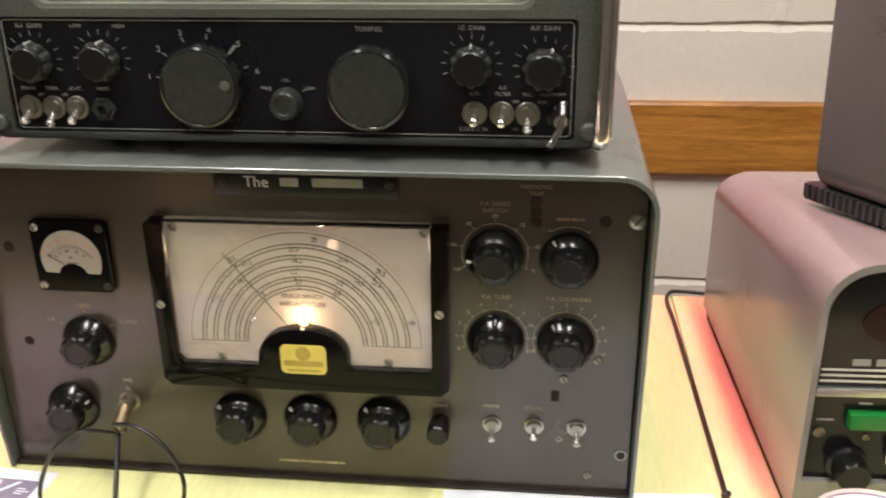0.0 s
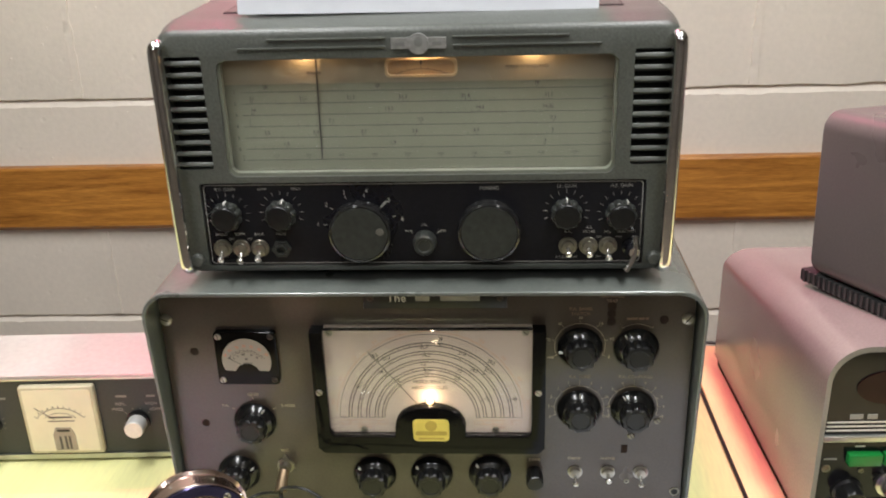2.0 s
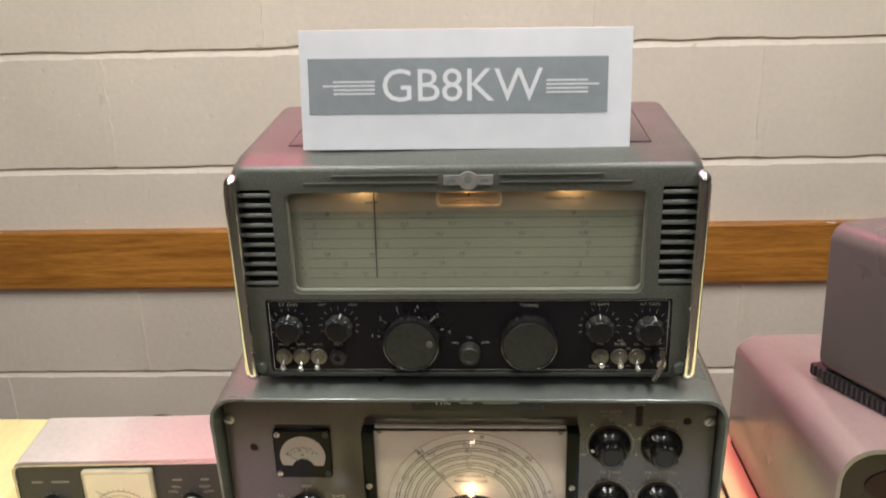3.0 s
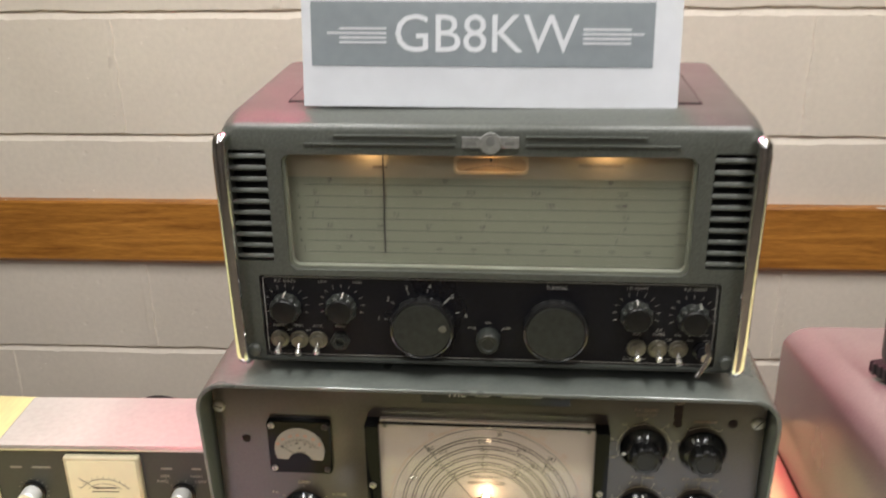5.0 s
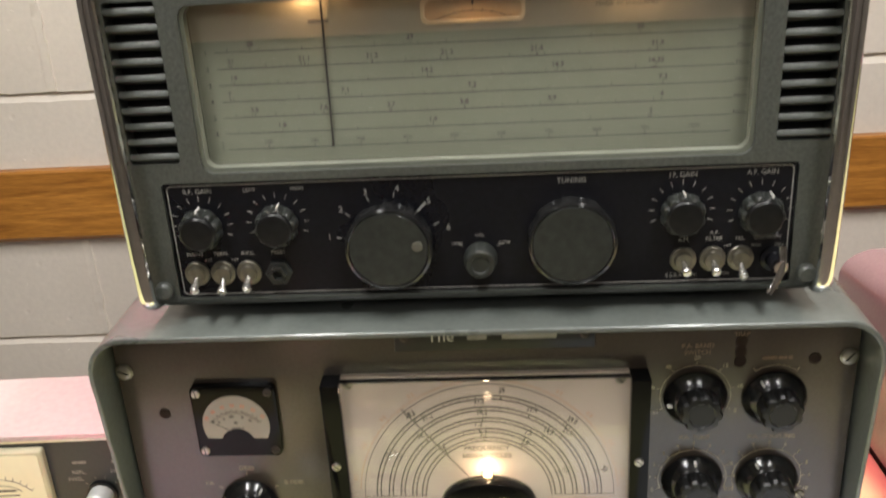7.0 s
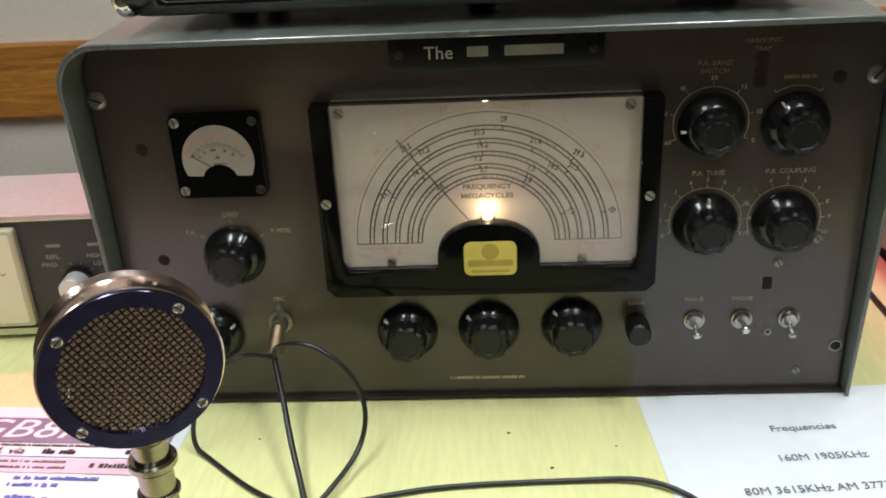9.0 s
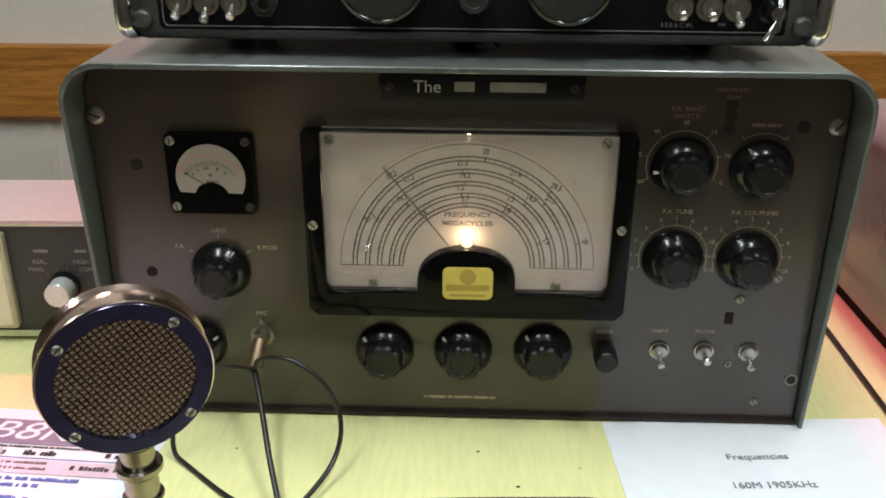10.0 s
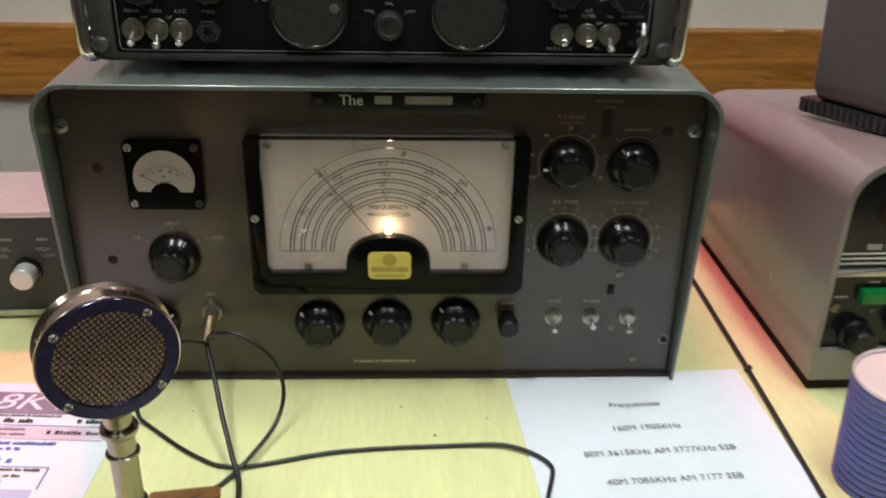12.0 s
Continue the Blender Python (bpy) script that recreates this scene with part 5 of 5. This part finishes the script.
part("head", lathe([(0.020, -0.030), (0.036, -0.028), (0.0420, -0.022), (0.0430, -0.019), (0.0405, -0.017), (0.0405, -0.003), (0.0432, -0.001), (0.0432, 0.001), (0.0425, 0.0015), (0.030, 0.0015)], 56), "copper_chrome", mic, "polished round head", at=MC)
part("front_ring", holed(ellipse(0, 0, 0.0420, n=56), [ellipse(0, 0, 0.0338, n=56)], -0.0035, -0.001), "ring_blue_reflection", mic, "polished ring coloured blue as a reflection", at=MC)
part("backing", prism(ellipse(0, 0, 0.0338, n=40), 0.0005, 0.001), "dark", mic, at=MC)
bm = bmesh.new()
for j in (0, 1):
    ang = radians(28 + 90 * j)
    c, s = math.cos(ang), math.sin(ang)
    for k in range(-11, 12):
        o = k * 0.0030
        half = math.sqrt(max(0.0339 ** 2 - o * o, 0))
        if half < 0.004:
            continue
        n = max(4, int(half / 0.0008))
        path = []
        for q in range(n + 1):
            u = -half + 2 * half * q / n
            path.append((u * c - o * s, -0.0022 + 0.0007 * math.cos(math.pi * u / 0.0030 + math.pi * (k + j)), u * s + o * c))
        tube(path, 0.00033, 5, bm=bm, smooth=False)
part("grille", bm, "grille_wire", mic, "woven wire grille", at=MC)
SCREW_M, SLOT_M = screw_mesh(0.0027, "satin"), slot_mesh(0.0024)
for a in (48, 140, 222, 318):
    p = MC + Vector((0.0379 * math.cos(radians(a)), -0.0035, 0.0379 * math.sin(radians(a))))
    screw(p.x, p.y, p.z, SCREW_M, SLOT_M, mic, a)
for a in range(20, 380, 45):
    p = MC + Vector((0.0405 * math.cos(radians(a)), 0.010, 0.0405 * math.sin(radians(a))))
    part("rivet", lathe([(0.0020, 0), (0.0016, 0.0012), (0.0004, 0.0016)], 12), "chrome", mic, at=p, turn=(90, 0, 0) if 60 < a < 120 else (0, 90 - a, 0))
sy = MC.y + 0.014
part("stem", tube([(MC.x, sy, TOP + 0.012), (MC.x, sy, TOP + 0.1385)], 0.0092, 24, smooth=False), "stem_metal", mic, "chromed stem")
for z, r, h in ((0.110, 0.0126, 0.006), (0.092, 0.0112, 0.003), (0.127, 0.0104, 0.006), (0.040, 0.0122, 0.012)):
    part("collar", lathe([(r * 0.92, 0), (r, h * 0.25), (r, h * 0.75), (r * 0.92, h)], 28), "stem_metal", mic, at=(MC.x, sy, TOP + z), turn=(-90, 0, 0))
part("base", lathe([(0.032, 0), (0.032, 0.006), (0.028, 0.011), (0.013, 0.013)], 48), "chrome", mic, "round chromed base", at=(MC.x, sy, TOP), turn=(-90, 0, 0))

mic.rotation_euler, mic.scale = (0, 0, radians(25)), (0.945, 0.945, 0.945)

# ---- papers ----


def sheet(name, at, w, h, turn, label, mat_name="paper"):
    o = thing(name, at, label, "paper")
    n = 10
    bm = bmesh.new()
    bmesh.ops.create_grid(bm, x_segments=n, y_segments=n, size=0.5)
    for v in bm.verts:
        x, y = v.co.x, v.co.y
        v.co = Vector((x * w, (y - 0.5) * h, 0.0009 + 0.0006 * noise.noise(Vector((x * 3, y * 3, w))) * (0.4 + abs(x))))
    me = bmesh.ops.extrude_face_region(bm, geom=bm.faces[:])
    bmesh.ops.translate(bm, vec=(0, 0, -0.0003), verts=[v for v in me["geom"] if isinstance(v, bmesh.types.BMVert)])
    part("sheet", bm, mat_name, o, at=at)
    o.rotation_euler = (0, 0, radians(turn))
    return o


PA = Vector((0.2172, 0.001, TOP))
fl = sheet("frequency_sheet", PA, 0.210, 0.297, 3.8, "white printed frequency list partly under the transmitter")
for w, x, y in (("Frequencies", -0.0033, -0.0459), ("160M 1905KHz", -0.0023, -0.0770), ("80M 3615KHz AM 3777KHz SSB", -0.0003, -0.1072), ("40M 7085KHz AM 7177 SSB", 0.0010, -0.1404)):
    text(w, 0.0092, PA + Vector((x, y, 0.0017)), "ink_grey", fl, flat=True)
FA = Vector((-0.308, -0.008, TOP))
fy_ = sheet("event_flyer", FA, 0.210, 0.297, -3.0, "white flyer with purple banner and small print")
for x0_, x1_, y0_, y1_, m_ in ((-0.097, 0.097, -0.0425, -0.0140, "flyer_purple"), (-0.097, 0.097, -0.0748, -0.0601, "flyer_pink"), (-0.097, 0.066, -0.150, -0.1325, "flyer_blue")):
    part("banner", box(x0_, x1_, y0_, y1_, 0.0015, 0.0018), m_, fy_, at=FA)
text("GB8KW", 0.0300, FA + Vector((0.0090, -0.0283, 0.0020)), "paper", fy_, flat=True, wide=1.28, slant=0.25)
bm = bmesh.new()
for k, (lo, hi) in enumerate(((0.0830, 0.0900), (0.0830, 0.0945), (0.0830, 0.0900))):
    for a, b in ((lo, hi), (0.025 - hi, 0.025 - lo)):
        box(a, b, -0.0254 - 0.0030 * k, -0.0243 - 0.0030 * k, 0.0016, 0.0021, bm=bm)
part("wing_stripes", bm, "paper", fy_, at=FA)
text("QSL via", 0.0098, FA + Vector((-0.0200, -0.0525, 0.0020)), "ink", fy_, flat=True, wide=1.15, slant=0.25)
# a thin rule under the call line, and the outlined panel below
bm = box(-0.097, 0.097, -0.0583, -0.0578, 0.0016, 0.0019)
box(-0.090, 0.069, -0.1079, -0.1073, 0.0016, 0.0019, bm=bm)
box(0.0684, 0.0690, -0.1320, -0.1079, 0.0016, 0.0019, bm=bm)
part("rule", bm, "ink_blue", fy_, at=FA)
# small print: middle x, y, width, height of a line
PRINT = [(-0.010, -0.0457, 0.130, 0.0026, "ink_soft"), (0.0240, -0.0525, 0.026, 0.0072, "ink"), (0.0850, -0.0515, 0.030, 0.0068, "ink"), (-0.024, -0.0636, 0.118, 0.0036, "ink_soft"),
         (-0.024, -0.0698, 0.118, 0.0036, "ink_soft"), (0.0760, -0.0668, 0.050, 0.0066, "ink"), (0.0350, -0.0803, 0.060, 0.0048, "ink_blue"), (0.0220, -0.0872, 0.036, 0.0048, "ink_blue"),
         (0.0060, -0.1008, 0.070, 0.0085, "ink_blue"), (-0.010, -0.1112, 0.150, 0.0036, "ink_soft"), (-0.014, -0.1180, 0.130, 0.0036, "ink_soft"), (-0.020, -0.1246, 0.120, 0.0036, "ink_soft"), (-0.010, -0.1400, 0.100, 0.0052, "ink_blue")]
for x, y, w, h, m_ in PRINT:
    p, rnd, bm = x - w / 2, random.Random(int(1e4 * (x + 2 * y))), bmesh.new()
    while p < x + w / 2 - h * 0.3:
        q = min(p + h * (0.22 + 0.30 * rnd.random()), x + w / 2)
        top = h * (0.30 + 0.14 * rnd.random())
        box(p, q, y - h * 0.28, y + top * (0.5 if rnd.random() < 0.4 else 1.0), 0.0016, 0.0021, bm=bm)
        p = q + h * (0.55 if rnd.random() < 0.16 else 0.10)
    part("lettering", bm, m_, fy_, at=FA)

# ---- ripple paper cup ----
CU = Vector((0.386, -0.142, TOP))
cup = thing("paper_cup", CU, "blue ripple-walled paper cup with a pale rim", "cup")
prof = [(0.001, 0.003), (0.0345, 0.003), (0.0350, 0.0)]
n = 60
prof += [(0.0355 + 0.0035 * k / n + 0.0011 * math.sin(2 * math.pi * k / 4.0), 0.092 * k / n) for k in range(n + 1)]
part("ripple_wall", lathe(prof + [(0.0378, 0.0920), (0.0340, 0.006), (0.001, 0.006)], 48), "cup_blue", cup, "blue corrugated wall", at=CU, turn=(-90, 0, 0))
part("liner", lathe([(0.001, 0.0065), (0.0342, 0.0065), (0.0382, 0.093), (0.0395, 0.0945), (0.0403, 0.0930), (0.0395, 0.0915), (0.0385, 0.0915)], 48), "cup_white", cup, "white inside and rolled rim", at=CU, turn=(-90, 0, 0))

# ---- cables ----
Z = TOP + 0.0022
mcab = thing("microphone_cable", (-0.12, -0.08, TOP), "thin black microphone lead looping from a brass plug", "cable")
part("plug", tube([(-0.1385, -0.009, 0.8160), (-0.1390, -0.014, 0.8125), (-0.1393, -0.018, 0.8090)], 0.0050, 18), "brass", mcab, "brass plug")
part("plug_sleeve", tube([(-0.1393, -0.0175, 0.8100), (-0.1398, -0.025, 0.8030)], 0.0058, 18, smooth=False), "brass", mcab)
part("lead", tube([(-0.1399, -0.026, 0.801), (-0.1295, -0.056, 0.7880), (-0.1190, -0.088, 0.7745), (-0.1075, -0.120, 0.7620), (-0.0980, -0.152, Z + 0.002), (-0.093, -0.25, Z)], 0.0020, 10), "cable", mcab)
part("lead", tube([(-0.1399, -0.026, 0.802), (-0.1550, -0.050, 0.8180), (-0.1750, -0.056, 0.806), (-0.1900, -0.058, 0.778), (-0.1920, -0.062, 0.7575), (-0.1800, -0.072, Z), (-0.1380, -0.108, Z), (-0.1020, -0.121, Z), (-0.027, -0.104, Z), (0.061, -0.098, Z), (0.105, -0.101, Z + 0.0015), (0.133, -0.122, Z + 0.0015), (0.130, -0.150, Z + 0.0015), (0.110, -0.21, Z)], 0.0017, 10), "cable", mcab)
part("lead", tube([(-0.1399, -0.026, 0.803), (-0.1300, -0.046, 0.8230), (-0.1060, -0.056, 0.8285), (-0.0840, -0.060, 0.8120), (-0.0740, -0.064, 0.7860), (-0.0780, -0.078, 0.7640), (-0.0930, -0.112, 0.7575), (-0.1130, -0.140, Z), (-0.135, -0.160, Z)], 0.0017, 10), "cable", mcab)
bc = thing("power_cable", (-0.46, 0.33, TOP), "black lead looping behind the small meter box", "cable")
part("lead", tube([(-0.560, 0.300, Z), (-0.505, 0.340, 0.757), (-0.474, 0.350, 0.7645), (-0.455, 0.352, 0.7670), (-0.430, 0.351, 0.7640), (-0.390, 0.350, 0.7555), (-0.330, 0.350, Z), (-0.260, 0.352, Z)], 0.0026, 10), "cable", bc)
strap = solid("leather_tag", prism(rr(-0.026, 0.024, -0.006, 0.006, 0.003), 0, 0.0035), "tan", "small brown leather strap on the tabletop", "strap")
strap.matrix_world = pose(-0.136, -0.152, TOP, 90, 0, 8)
pc = thing("mains_cable", (0.33, 0.0, TOP), "straight black lead lying along the table joint", "cable")
part("lead", tube([(0.3325, -0.33, Z), (0.3322, -0.16, Z), (0.3318, 0.006, Z), (0.3290, 0.174, Z), (0.3265, 0.30, Z), (0.3240, 0.345, Z + 0.001), (0.3290, 0.366, Z + 0.003), (0.3450, 0.372, Z + 0.002), (0.400, 0.370, Z), (0.50, 0.372, Z)], 0.0021, 10), "cable", pc)
part("tie", tube([(0.3300, 0.0035, Z), (0.3322, 0.0065, Z + 0.001), (0.3345, 0.0075, Z)], 0.0026, 10), "cable", pc, "small black cable tie")

bm = bmesh.new()
for x, y, r in ((0.020, -0.045, 0.0008), (-0.152, -0.048, 0.0006), (0.047, -0.083, 0.0009), (0.091, -0.061, 0.0005)):
    bmesh.ops.create_icosphere(bm, subdivisions=1, radius=r, matrix=Matrix.Translation((x, y, TOP + r * 0.4)) @ Matrix.Diagonal((1.8, 1, 0.6, 1)))
solid("crumbs", bm, "dark_plug", "few dark crumbs scattered on the yellow tabletop", "crumbs", kind="stuff")

# ---- dado rail and wall blocks ----
prof = [(-0.0005, RAIL0), (-0.013, RAIL0), (-0.022, RAIL0 + 0.010), (-0.022, RAIL1 - 0.004), (-0.019, RAIL1), (-0.0005, RAIL1)]
bm = bmesh.new()
ends = [[bm.verts.new((x, WALL + y, z)) for y, z in prof] for x in (-3.0, 3.0)]
bridge(bm, *ends)
bm.faces.new(ends[0]), bm.faces.new(ends[1])
rail = solid("dado_rail", bm, "rail_wood", "varnished brown wooden dado rail on the wall", "dado rail", kind="structure")
# wall paint that strayed over the rail's upper edge
bm, prev = bmesh.new(), None
for k in range(900):
    x = -1.5 + 3.0 * k / 899
    f = noise.noise(Vector((x * 4.5, 8.0, 1.0))) + 0.6 * noise.noise(Vector((x * 30, 2.0, 5.0))) + 0.35 * noise.noise(Vector((x * 110, 4.0, 3.0))) - 0.38
    f = min(1.0, max(0.0, f * 2.2))
    cur = [bm.verts.new(p) for p in ((x, WALL - 0.0150, RAIL1 + 0.0005), (x, WALL - 0.0190, RAIL1 + 0.0005), (x, WALL - 0.0190 - 0.0034 * f, RAIL1 + 0.0005 - 0.0045 * f))]
    if prev and f > 0.0:
        for q in (0, 1):
            bm.faces.new((prev[q], cur[q], cur[q + 1], prev[q + 1]))
    prev = cur
part("paint_edge", bm, "wall_paint", rail, "stray cream paint along the upper edge", at=(0, 0, 0))
for o in (wall_north, rail):
    o.location.x, o.rotation_euler = WALL * math.sin(YAW), (0, 0, YAW)
BL, BHT = 0.6835, 0.2475


def block_mesh(w, seed):
    """A painted block: chipped edges, the struck mortar sloping back along its top, and small lumps in the paint."""
    rnd = random.Random(seed)
    bm = bmesh.new()
    n, cols, h = 80, [], BHT / 2

    def wob(x, f, k):
        return noise.noise(Vector((x * f, seed * 3.1, k)))

    for k in range(n + 1):
        x = -w / 2 + w * k / n
        e = 0.0030 * wob(x, 14, 0.3) + 0.0050 * max(0.0, wob(x, 48, 2.0) - 0.12) if 0 < k < n else 0.0
        f = 0.0022 * wob(x, 20, 7.0) - 0.0075 * max(0.0, wob(x, 55, 5.0) - 0.22)
        cols.append([bm.verts.new(p) for p in ((x, 0.008, -h + e), (x, -0.0032, -h + e), (x, -0.0040, -h + 0.0012 + e), (x, -0.0040, 0.0), (x, -0.0040, h - 0.0160 + f), (x, -0.0022, h - 0.0142 + f), (x, 0.0060, h + 0.0015), (x, 0.0080, h + 0.0015))])
    for a, b in zip(cols, cols[1:]):
        for q in range(7):
            bm.faces.new((a[q], b[q], b[q + 1], a[q + 1]))
    # the filled upright joint at one end: a ragged flat bead with broken edges
    m, rows_ = 54, []
    for k in range(m + 1):
        z = -h + 0.003 + (BHT - 0.022) * k / m
        c = w / 2 - 0.013 + 0.0035 * noise.noise(Vector((seed, z * 16, 1.0)))
        g = 0.0070 + 0.0030 * noise.noise(Vector((seed + 5, z * 34, 4.0))) + 0.0022 * rnd.random() * (rnd.random() < 0.3)
        d = 0.0074 + 0.0010 * noise.noise(Vector((seed, z * 50, 9.0)))
        dip = 0.0032 if noise.noise(Vector((seed + 2, z * 26, 3.0))) > 0.22 else 0.0
        rows_.append([bm.verts.new(p) for p in ((c - g - 0.0008, -0.0039, z), (c - g, -d + dip, z), (c, -d + 0.0006, z), (c + g, -d + 0.0002, z), (c + g + 0.0010, -0.0039, z))])
    for a, b in zip(rows_, rows_[1:]):
        for q in range(4):
            bm.faces.new((a[q], a[q + 1], b[q + 1], b[q]))
    for _ in range(26):
        near = rnd.random()
        x = w / 2 - 0.013 + rnd.gauss(0, 0.006) if near < 0.35 else rnd.uniform(-w / 2 + 0.01, w / 2 - 0.03)
        z = h - 0.016 + rnd.gauss(0, 0.003) if 0.35 <= near < 0.7 else rnd.uniform(-h + 0.01, h - 0.02)
        r = rnd.uniform(0.0010, 0.0024)
        bmesh.ops.create_icosphere(bm, subdivisions=1, radius=r, matrix=Matrix.Translation((x, -0.0042, z)) @ Matrix.Diagonal((rnd.uniform(0.8, 2.0), 0.55, 1, 1)))
    return mesh_of("block", bm, "wall_paint", 30)


BLOCKS = [block_mesh(BL, s) for s in range(7)]
for row in range(11):
    zc = JOINT + BHT * (row - 2) + BHT / 2
    if zc + BHT / 2 > 2.6 or zc - BHT / 2 < -0.01:
        continue
    for k in range(-5, 6):
        xc = BX + BL * (k + (0.5 if row % 2 else 0.0))
        if abs(xc) > 2.75:
            continue
        part("block", random.choice(BLOCKS), None, wall_north, at=(xc, WALL + 0.004, zc))
